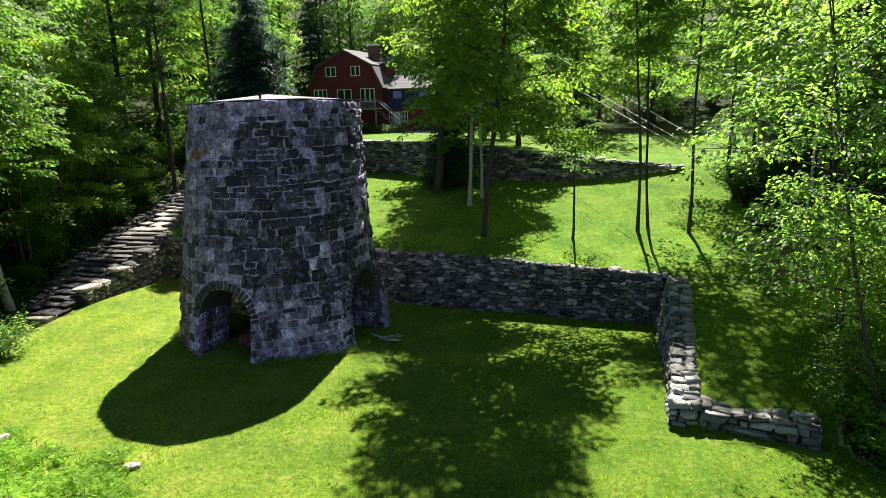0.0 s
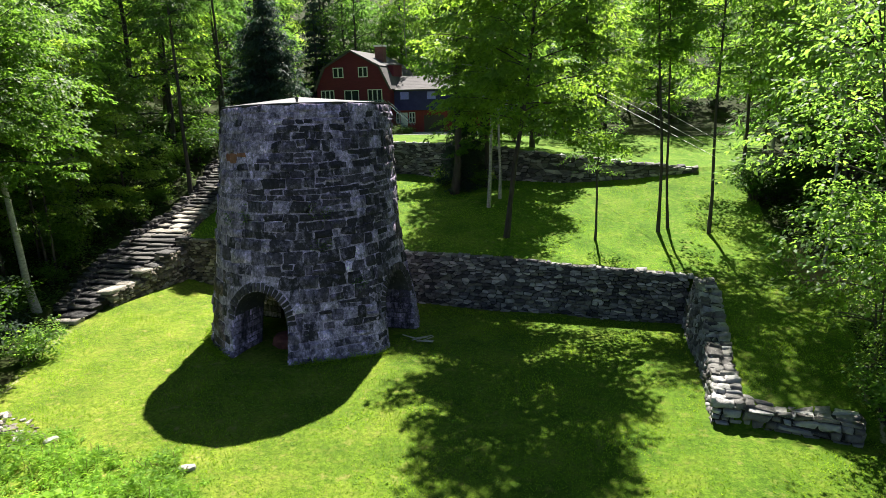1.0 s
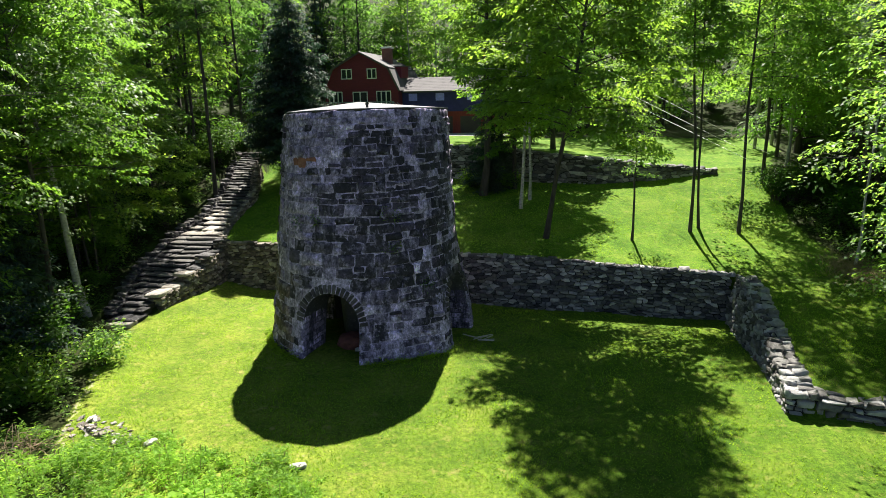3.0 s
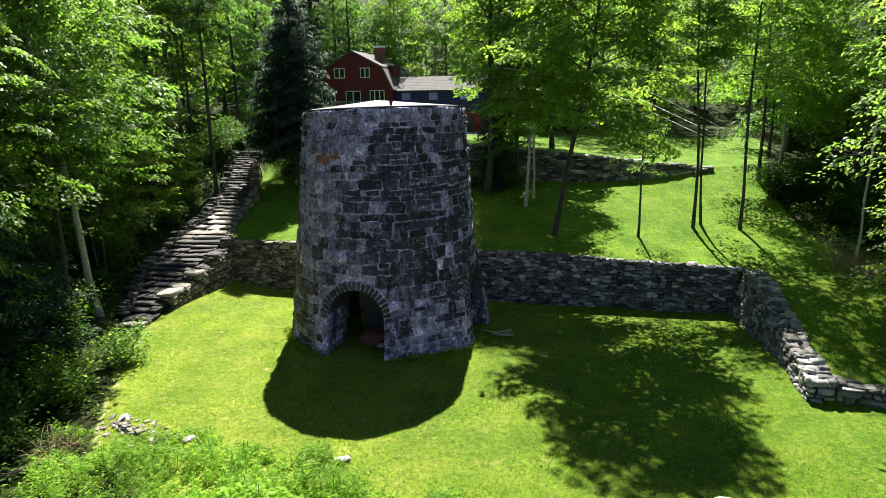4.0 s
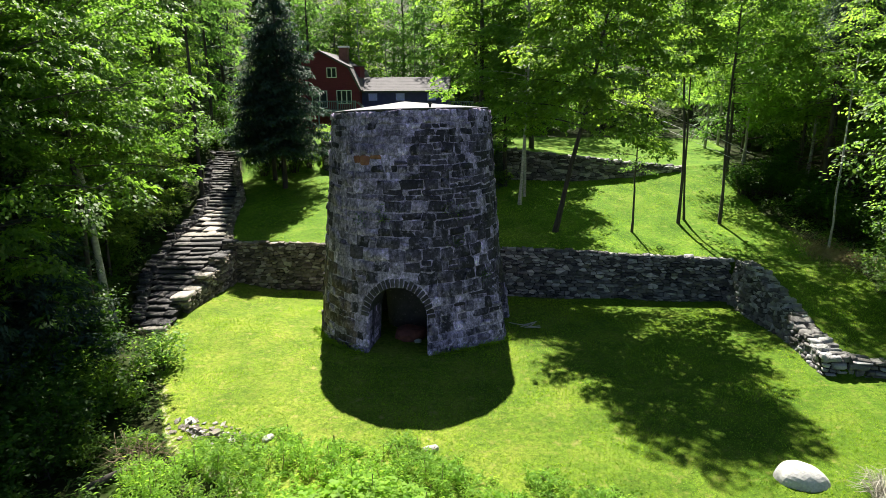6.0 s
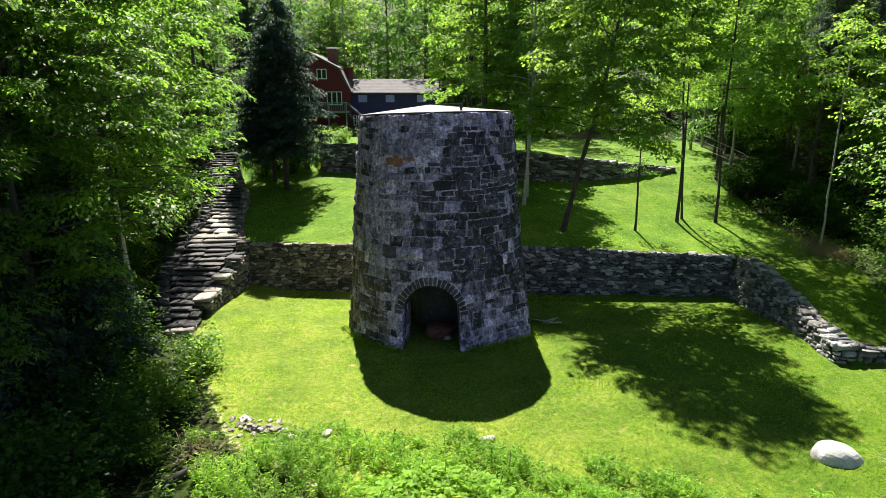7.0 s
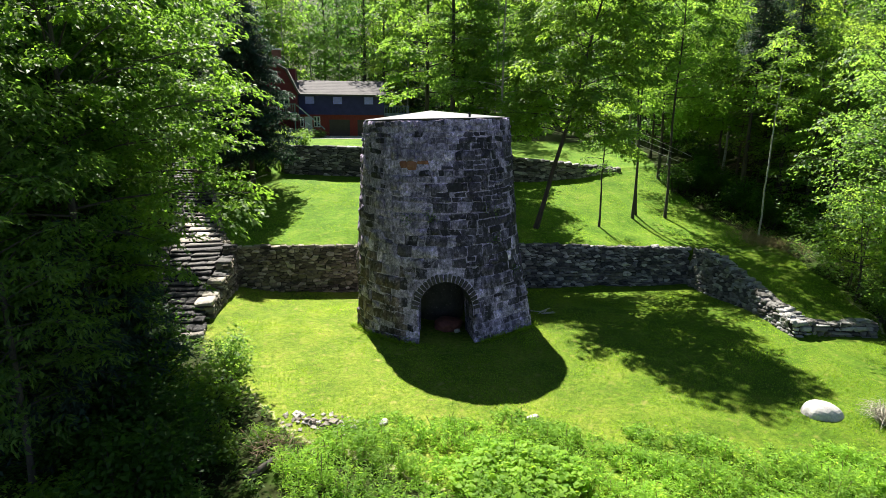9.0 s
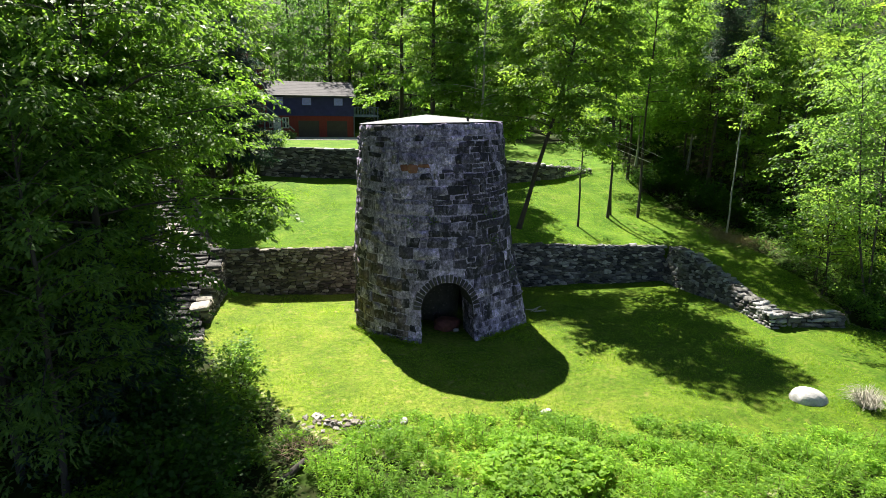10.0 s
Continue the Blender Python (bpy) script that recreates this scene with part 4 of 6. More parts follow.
# ---- the stone stairs ----
def stairs():
    SY = [25.6, 30.5, 35.2, 39.4, 44.0, 49.7, 52.5]
    SL = [-31.2, -33.2, -33.6, -33.7, -34.9, -37.1, -37.7]
    SR = [-29.7, -30.5, -30.1, -31.6, -32.5, -35.0, -35.6]
    SZ = [0.0, 1.12, 2.4, 3.05, 4.1, 5.7, 6.9]
    rng = np.random.default_rng(37)
    ob = empty("stone_stairs", pose(-31.5, 30, 0), "long rough flight of flat grey stone steps up the bank", "stairs", kind="structure")
    o = np.array([-31.5, 30, 0.0])
    y, z = 25.45, -0.05
    while y < 52.3:
        grade = (np.interp(y + 1.2, SY, SZ) - np.interp(y - 0.4, SY, SZ)) / 1.6
        deep = float(np.clip(0.155 / max(grade, 0.09), 0.36, 1.2))
        z = float(np.interp(y + deep, SY, SZ)) + 0.04
        l, r = float(np.interp(y, SY, SL)), float(np.interp(y, SY, SR))
        l, r = l + rng.uniform(-0.12, 0.12), r + rng.uniform(-0.1, 0.1)
        cuts = [l] + sorted(rng.uniform(l + 0.4, r - 0.4, rng.integers(1, 4))) + [r]
        for a, b in zip(cuts[:-1], cuts[1:]):
            if b - a < 0.15:
                continue
            dz = rng.uniform(-0.035, 0.03)
            dy = rng.uniform(-0.09, 0.09)

            def place(u, w, d, z=z, dz=dz, y=y, dy=dy):
                return np.stack([u, y + dy + w + 0.1 * (u - a), 0 * u + z - 0.09 + d + dz], -1) - o
            s = stone([(a, -0.03 - rng.uniform(0, 0.1)), (b, -0.03 - rng.uniform(0, 0.1)), (b, deep + 0.15), (a, deep + 0.15)], place, 0.09, rng, 0.06, 0.008)
            s[:8, 2] += 0.085
            c = s.mean(0)
            t = put("step", np_mesh("step", s - c, SQ, ST), TAN_SLAB if 36 < y < 41.5 and rng.random() < 0.6 else STEP_STONE, ob)
            t.location = c
        # block under the slab, coloured near-black for the shade in the gap
        part("riser", box(l + 31.5 + 0.1, r + 31.5 - 0.1, y + 0.09 - 30, y + deep + 0.3 - 30, z - 0.4, z - 0.07), SHADE_CORE, ob)
        y += deep
    # side walls: the low ragged kerb on the wooded side and the stepped parapet towards the lawn
    st = []
    y = 25.9
    while y < 52:
        k = rng.uniform(0.22, 0.55)
        x = float(np.interp(y, SY, SL))
        zt = float(np.interp(y, SY, SZ)) + 0.5 + rng.uniform(-0.2, 0.2)
        for lev in range(7):
            def place(u, w, d, zt=zt, lev=lev, x=x, j=rng.uniform(-0.09, 0.09)):
                return np.stack([x - 0.55 + w + j, u, 0 * u + zt - 0.08 - 0.12 * lev + d], -1) - o
            e = rng.uniform(-0.12, 0.12)
            s = stone([(y + e, 0), (y + k + e, 0), (y + k + e, rng.uniform(0.4, 0.62)), (y + e, rng.uniform(0.4, 0.62))], place, rng.uniform(0.06, 0.1), rng, 0.16, 0.0)
            s[:8, 2] += 0.035
            st.append(s)
        y += k * 0.92

    def ptop(yy):
        return float(np.interp(yy, [27.9, 30.3, 30.31, 32.6, 32.61, 34.6, 34.61, 37, 41, 46, 52], [0.88, 0.88, 1.42, 1.42, 2.0, 2.0, 2.55, 2.85, 3.75, 4.95, 6.95]))
    y = 27.9
    while y < 50:
        k = rng.uniform(0.22, 0.5)
        yb = y + k / 2
        x = float(np.interp(yb, [27.9, 35, 39.4, 44, 49.7], [-30.5, -30.15, -31.6, -32.5, -35.0]))
        wide = 0.85 if yb < 35 else 0.5
        zt = ptop(yb)
        zg = -0.5 if yb < 35 else zt - (0.5 if yb < 43 else 1.7)
        zz = zt
        while zz > zg:
            h = rng.uniform(0.07, 0.16)
            for a, b in ((0, wide * 0.5), (wide * 0.5, wide)):
                j = rng.uniform(-0.03, 0.05)

                def place(u, w, d, zz=zz, x=x, h=h, j=j):
                    return np.stack([x + w + j, u, 0 * u + zz - h + d], -1) - o
                s = stone([(y, a), (y + k, a), (y + k, b), (y, b)], place, h * rng.uniform(0.75, 1.0), rng, 0.13, 0.0)
                s[:8, 2] += 0.055
                s[:, 1] += rng.uniform(-0.1, 0.1)
                s[:, 0] += 0.05 * (zt - zz) * (1 if a > 0 else 0)
                st.append(s)
            zz -= h
        y += k
    # broad flat slabs on the stepped blocks and at the foot
    for ya, yb, xa, xb, zt in ((27.75, 29.1, -30.6, -29.65, 0.88), (29.1, 30.3, -30.5, -29.6, 0.9), (30.2, 31.4, -30.4, -29.5, 1.42), (31.5, 32.6, -30.35, -29.5, 1.44), (32.5, 33.6, -30.3, -29.4, 2.0), (33.6, 34.6, -30.25, -29.4, 2.0), (34.5, 35.3, -30.2, -29.3, 2.55), (24.9, 25.7, -31.1, -29.6, 0.06)):
        def place(u, w, d, zt=zt):
            return np.stack([u, w, 0 * u + zt + d], -1) - o
        s = stone([(xa, ya), (xb, ya), (xb, yb), (xa, yb)], place, 0.10, rng, 0.06, 0.0)
        c = s.mean(0)
        t = put("cap_slab", np_mesh("cap_slab", s - c, SQ, ST), TAN_SLAB if ya < 31 else STEP_STONE, ob)
        t.location = c
    lay([k for k in st if k[:, 0].mean() < np.interp(k[:, 1].mean() + 30, SY, SL) + 31.5 + 0.4], ob, STEP_STONE, "kerb_stone", 120, (-1, -1, 0.8), "dark ragged stones on the wooded side of the steps")
    lay([k for k in st if k[:, 0].mean() >= np.interp(k[:, 1].mean() + 30, SY, SL) + 31.5 + 0.4], ob, BROWN_WALL, "side_stone", 250, (1.5, 0, 0.8), "ragged dry-laid stones of the parapet beside the steps")


stairs()


# ---- the red house ----
RED = surface("red_siding", (0.115, 0.008, 0.026), (0.155, 0.012, 0.036), 1.5, 25, 0.75, 0.2, stretch=(1, 1, 6))
BRIGHTRED = surface("red_boards", (0.20, 0.022, 0.022), (0.26, 0.034, 0.03), 1.5, 25, 0.75, 0.2, stretch=(6, 6, 1))
SLATE = surface("dark_blue_shingle", (0.028, 0.025, 0.125), (0.046, 0.040, 0.185), 2.0, 14, 0.85, 0.4)
SHINGLE = surface("grey_brown_shingle", (0.078, 0.070, 0.078), (0.115, 0.104, 0.114), 1.2, 12, 0.9, 0.4)
WHITE = surface("white_paint", (0.70, 0.70, 0.69), (0.80, 0.80, 0.79), 2.0, 30, 0.55, 0.05)
TRIMDARK = surface("dark_trim", (0.05, 0.045, 0.05), (0.08, 0.07, 0.075), 2, 20, 0.7, 0.1)
GARAGE = surface("garage_door_paint", (0.045, 0.03, 0.03), (0.065, 0.045, 0.042), 2, 20, 0.6, 0.1)
DECKWOOD = surface("blue_grey_deck_paint", (0.14, 0.18, 0.27), (0.21, 0.26, 0.36), 3, 30, 0.85, 0.3)
BRICK = surface("chimney_brick", (0.14, 0.06, 0.05), (0.22, 0.10, 0.08), 4, 18, 0.9, 0.5)
DRIVE = surface("pale_gravel", (0.42, 0.39, 0.36), (0.55, 0.52, 0.48), 3, 30, 0.95, 0.6)


def glass_material(name, tint, rough=0.08):
    m, nt, p = nodes_of(name)
    nt.links.new(ramp(nt, noise_node(nt, 0.8, 2.0), [(0.3, tint), (0.7, tuple(1.5 * c for c in tint))]), p.inputs["Base Color"])
    p.inputs["Roughness"].default_value = rough
    p.inputs["IOR"].default_value = 1.5
    return m


PANE = glass_material("window_glass", (0.02, 0.025, 0.03))
# even pale blue for the panes of the wing's upper windows
BLUE_PANE = surface("pale_blue_pane", (0.27, 0.25, 0.86), (0.34, 0.32, 0.95), 1.0, 10, 0.5, 0.0)


def window(parent, x0, x1, z0, z1, y, cols, rows=1, pane=None, paint=None):
    """A white window on a wall that faces -y at y: frame, bars and panes."""
    win = boxes([(x0, x1, y - 0.07, y + 0.02, z1 - 0.09, z1), (x0, x1, y - 0.09, y + 0.02, z0, z0 + 0.1), (x0, x0 + 0.09, y - 0.07, y + 0.02, z0 + 0.1, z1 - 0.09),
                 (x1 - 0.09, x1, y - 0.07, y + 0.02, z0 + 0.1, z1 - 0.09)])
    w = part("window", win, paint or WHITE, parent, "dark-framed window with a pale blue pane" if paint else "white-framed window")
    for i in range(1, cols):
        x = x0 + (x1 - x0) * i / cols
        part("mullion", box(x - 0.07, x + 0.07, y - 0.06, y + 0.015, z0 + 0.1, z1 - 0.09), WHITE, w)
    for i in range(1, rows):
        z = z0 + (z1 - z0) * i / rows
        part("rail", box(x0 + 0.09, x1 - 0.09, y - 0.05, y + 0.015, z - 0.03, z + 0.03), WHITE, w)
    for i in range(cols):
        a, b = x0 + (x1 - x0) * i / cols, x0 + (x1 - x0) * (i + 1) / cols
        part("pane", box(a + 0.05, b - 0.05, y - 0.025, y + 0.0, z0 + 0.08, z1 - 0.07), pane or PANE, w)
    return w


def shingle_strips(parent, name, material, x0, x1, ya, za, yb, zb, n):
    """Overlapping courses of a roof slope from the eave (ya, za) to the top (yb, zb)."""
    ln = math.hypot(yb - ya, zb - za)
    ty, tz = (yb - ya) / ln, (zb - za) / ln
    ny_, nz_ = -tz, ty
    if nz_ < 0:
        ny_, nz_ = -ny_, -nz_
    for i in range(n):
        a, b = ln * i / n, ln * (i + 1) / n + 0.03
        out = []
        for s, o in ((a, 0.022), (b, 0.012), (b, -0.01), (a, -0.01)):
            out.append((ya + ty * s + ny_ * o, za + tz * s + nz_ * o))
        part(name, prism(out, "x", x0, x1), material, parent)


def red_house():
    ob = empty("red_house", pose(-27, 76, 7.3), "dark red gambrel house with dark blue shingled garage wing", "house")
    inv = Matrix.Translation((27, -76, -7.3))

    def add(name, bm, material, parent=ob, label=""):
        return part(name, bm, material, parent, label)
    # the parts are drawn in world places and moved under the house's own base
    first = len(scene.collection.objects)
    cx, hw = -32.3, 4.75
    # gambrel block
    out = [(cx - hw, 7.0), (cx + hw, 7.0), (cx + hw, 12.75), (cx + 3.55, 15.25), (cx, 17.05), (cx - 3.55, 15.25), (cx - hw, 12.75)]
    add("wall", prism(out, "y", 72.3, 84.0), RED, label="dark red gable walls")
    for sgn in (1, -1):
        low = prism([(cx + sgn * (hw + 0.28), 12.55), (cx + sgn * 3.62, 15.33), (cx + sgn * 3.5, 15.18), (cx + sgn * (hw + 0.12), 12.5)], "y", 72.0, 84.3)
        add("roof", low, SHINGLE, label="steep lower slope of grey shingles")
        high = prism([(cx + sgn * 3.72, 15.3), (cx, 17.22), (cx, 17.05), (cx + sgn * 3.58, 15.12)], "y", 72.0, 84.3)
        add("roof", high, SHINGLE, label="upper slope of grey shingles")
    for sgn in (1, -1):
        add("fascia", prism([(cx + sgn * (hw + 0.3), 12.5), (cx + sgn * 3.68, 15.3), (cx + sgn * 3.5, 15.1), (cx + sgn * (hw + 0.08), 12.45)], "y", 71.93, 71.99), TRIMDARK)
        add("fascia", prism([(cx + sgn * 3.72, 15.28), (cx, 17.2), (cx, 17.0), (cx + sgn * 3.55, 15.1)], "y", 71.93, 71.99), TRIMDARK)
    for z in np.arange(7.4, 15.0, 0.42):
        half = hw if z < 12.7 else hw - (z - 12.75) * 0.48
        add("siding_board", box(cx - half + 0.02, cx + half - 0.02, 72.27, 72.31, z, z + 0.40), RED)
    y = 72.27
    window(ob, -34.75, -33.4, 14.0, 15.2, y, 2)
    window(ob, -31.45, -30.25, 14.0, 15.2, y, 2)
    window(ob, -36.5, -34.75, 11.2, 12.55, y, 3)
    window(ob, -33.4, -31.5, 10.45, 12.5, y, 2)
    window(ob, -30.35, -28.5, 10.95, 12.55, y, 3)
    # deck along the gable, with posts, rail and stairs
    add("deck_floor", box(-37.2, -27.6, 70.3, 72.25, 10.05, 10.25), DECKWOOD)
    for x in (-37.1, -34.6, -32.2, -29.9, -27.75):
        add("deck_post", box(x - 0.07, x + 0.07, 70.35, 70.49, 7.2, 11.25), DECKWOOD)
    add("deck_rail", box(-37.2, -27.6, 70.33, 70.45, 11.22, 11.32), DECKWOOD)
    for x in np.arange(-37.0, -27.7, 0.22):
        add("baluster", box(x - 0.025, x + 0.025, 70.37, 70.42, 10.25, 11.22), DECKWOOD)
    for i in range(12):
        add("deck_step", box(-27.6 + 0.27 * i, -27.3 + 0.27 * i, 70.5, 71.6, 9.82 - 0.23 * i, 9.87 - 0.23 * i), DECKWOOD)
    for yy in (70.5, 71.6):
        add("stair_rail", prism([(-27.6, 11.2), (-24.3, 8.35), (-24.3, 8.25), (-27.6, 11.1)], "y", yy - 0.04, yy + 0.04), DECKWOOD)
    # chimney and dormer
    ch = add("chimney", box(-30.75, -29.65, 76.4, 77.5, 14.6, 17.75, 0.02), BRICK, label="brick chimney with pale cap")
    add("chimney_cap", box(-30.85, -29.55, 76.3, 77.6, 17.75, 17.95, 0.02), WHITE, ch)
    add("dormer", prism([(75.0, 14.1), (75.0, 15.4), (78.3, 15.5), (78.3, 14.1)], "x", -29.2, -27.9), RED)
    add("dormer_roof", prism([(74.8, 15.38), (78.5, 15.5), (78.5, 15.62), (74.8, 15.5)], "x", -29.6, -27.7), TRIMDARK)
    # garage wing
    x0, x1 = -27.5, -17.0
    add("wing_wall", box(x0, x1, 74.0, 82.0, 7.0, 10.0), BRIGHTRED, label="bright red garage wall")
    for x in np.arange(x0 + 0.05, x1 - 0.2, 0.3):
        if -23.9 < x + 0.15 < -17.6 and not (-21.35 < x + 0.15 < -20.25):
            continue
        if -26.95 < x + 0.15 < -24.85:
            continue
        add("board", box(x, x + 0.285, 73.965, 74.0, 7.25, 9.95), BRIGHTRED)
    add("upper_wall", box(x0, x1 + 0.05, 73.75, 82.2, 9.98, 12.45), SLATE, label="dark blue shingled upper storey")
    for i in range(9):
        z = 9.96 + i * 0.277
        add("shingle_course", prism([(73.70, z), (73.745, z), (73.745, z + 0.29), (73.735, z + 0.29)], "x", x0, x1 + 0.07), SLATE)
    add("wing_gable", prism([(73.75, 12.45), (82.2, 12.45), (78.0, 14.0)], "x", x1 - 0.15, x1), SLATE)
    shingle_strips(ob, "roof_course", SHINGLE, x0 - 1.0, x1 + 0.3, 73.35, 12.42, 78.0, 14.15, 9)
    shingle_strips(ob, "roof_course", SHINGLE, x0 - 1.0, x1 + 0.3, 82.6, 12.42, 78.0, 14.15, 6)
    add("eave", box(x0, x1 + 0.3, 73.3, 73.45, 12.27, 12.40), TRIMDARK)
    for a in (-26.77, -23.38, -19.49):
        window(ob, a, a + 1.27, 11.17, 12.23, 73.69, 1, 1, BLUE_PANE, SLATE)
    for a in (-23.82, -20.3):
        d = add("garage_door", box(a, a + 2.55, 73.93, 73.97, 7.3, 9.35), GARAGE, label="dark panelled garage door")
        for i in range(4):
            for j in range(4):
                add("door_panel", box(a + 0.08 + 0.61 * i, a + 0.62 + 0.61 * i, 73.91, 73.93, 7.36 + 0.5 * j, 7.80 + 0.5 * j), GARAGE, d)
    d = add("door", box(-26.86, -25.92, 73.92, 73.96, 7.35, 9.69), WHITE, label="white entrance door")
    add("door_panel", box(-26.7, -26.08, 73.9, 73.92, 7.6, 8.5), WHITE, d)
    add("door_panel", box(-26.7, -26.08, 73.9, 73.92, 8.65, 9.5), WHITE, d)
    window(ob, -27.4, -26.98, 8.4, 9.66, 73.97, 1, 2)
    window(ob, -25.75, -24.95, 8.4, 9.72, 73.97, 2, 2)
    # side deck beyond the garage
    add("side_deck", box(-16.95, -13.6, 74.6, 78.5, 9.85, 10.05), DECKWOOD)
    for x in (-16.8, -13.75):
        add("deck_post", box(x - 0.07, x + 0.07, 74.65, 74.79, 7.0, 11.1), DECKWOOD)
    add("deck_rail", box(-16.95, -13.6, 74.62, 74.76, 11.05, 11.13), DECKWOOD)
    for x in np.arange(-16.6, -13.8, 0.2):
        add("baluster", box(x - 0.025, x + 0.025, 74.67, 74.71, 10.05, 11.05), DECKWOOD)
    for o in list(scene.collection.objects)[first:]:
        if o.parent == ob:
            o.matrix_parent_inverse = inv
    drive = part("driveway", box(-26.5, -12.5, 69.0, 73.9, 7.1, 7.345, 0.03), DRIVE, None)
    tagged(drive, "pale gravel drive before the garage doors", "driveway", kind="structure")


red_house()


# ---- trees ----
def leaf_cloud(cent, k, spread, size, rng, tilt=0.55, droop=0.15, narrow=0.62):
    n = len(cent) * k
    c = np.repeat(cent, k, 0)
    p = c + rng.normal(size=(n, 3)) * np.asarray(spread)
    az = rng.uniform(0, 2 * np.pi, n)
    d = np.stack([np.cos(az), np.sin(az), rng.normal(-droop, 0.3, n)], -1)
    d /= np.linalg.norm(d, axis=1)[:, None]
    up = np.stack([rng.normal(0, tilt, n), rng.normal(0, tilt, n), np.ones(n)], -1)
    s = np.cross(d, up)
    s /= np.linalg.norm(s, axis=1)[:, None] + 1e-9
    L = (size * rng.uniform(0.6, 1.35, n))[:, None]
    w = L * narrow
    nrm = np.cross(s, d)
    v = np.stack([p, p + 0.5 * L * d + 0.5 * w * s + 0.10 * L * nrm, p + L * d - 0.1 * L * nrm, p + 0.5 * L * d - 0.5 * w * s + 0.10 * L * nrm], 1).reshape(-1, 3)
    q = np.arange(n * 4).reshape(-1, 4)
    return v, q


def leaf_sprays(cent, way, k, reach, size, rng, narrow=0.6):
    """Flat drooping fans of leaves, one round each centre, drawn out along its way: the layers of a broadleaf crown."""
    m = len(cent)
    n = m * k
    way = way / (np.linalg.norm(way, axis=1)[:, None] + 1e-9)
    R = np.repeat(reach * rng.uniform(0.55, 1.3, m), k)
    slope = np.repeat(rng.normal(0, 0.22, (m, 2)) - 0.22 * way, k, 0)
    w2 = np.repeat(way, k, 0)
    f = np.sqrt(rng.random(n))
    a = rng.uniform(0, 2 * np.pi, n)
    u, t = f * np.cos(a), f * np.sin(a)
    u = u * 1.25 + 0.2
    t = t * (0.85 - 0.25 * u)
    flat = (w2 * u[:, None] + np.stack([-w2[:, 1], w2[:, 0]], -1) * t[:, None]) * R[:, None]
    p = np.repeat(cent, k, 0)
    p[:, :2] += flat
    p[:, 2] += (flat * slope).sum(1) - 0.28 * R * f ** 2 + rng.normal(0, 0.09, n) * R
    d = np.stack([flat[:, 0], flat[:, 1], np.zeros(n)], -1) / R[:, None] + rng.normal(0, 0.45, (n, 3)) * (1, 1, 0.5)
    d[:, 2] += (d[:, :2] * slope).sum(1) - 0.3
    d /= np.linalg.norm(d, axis=1)[:, None] + 1e-9
    up = np.stack([rng.normal(0, 0.42, n) - slope[:, 0], rng.normal(0, 0.42, n) - slope[:, 1], np.ones(n)], -1)
    s = np.cross(d, up)
    s /= np.linalg.norm(s, axis=1)[:, None] + 1e-9
    L = (size * rng.uniform(0.6, 1.35, n))[:, None]
    w = L * narrow
    nrm = np.cross(s, d)
    v = np.stack([p, p + 0.5 * L * d + 0.5 * w * s + 0.10 * L * nrm, p + L * d - 0.1 * L * nrm, p + 0.5 * L * d - 0.5 * w * s + 0.10 * L * nrm], 1).reshape(-1, 3)
    return v, np.arange(n * 4).reshape(-1, 4)


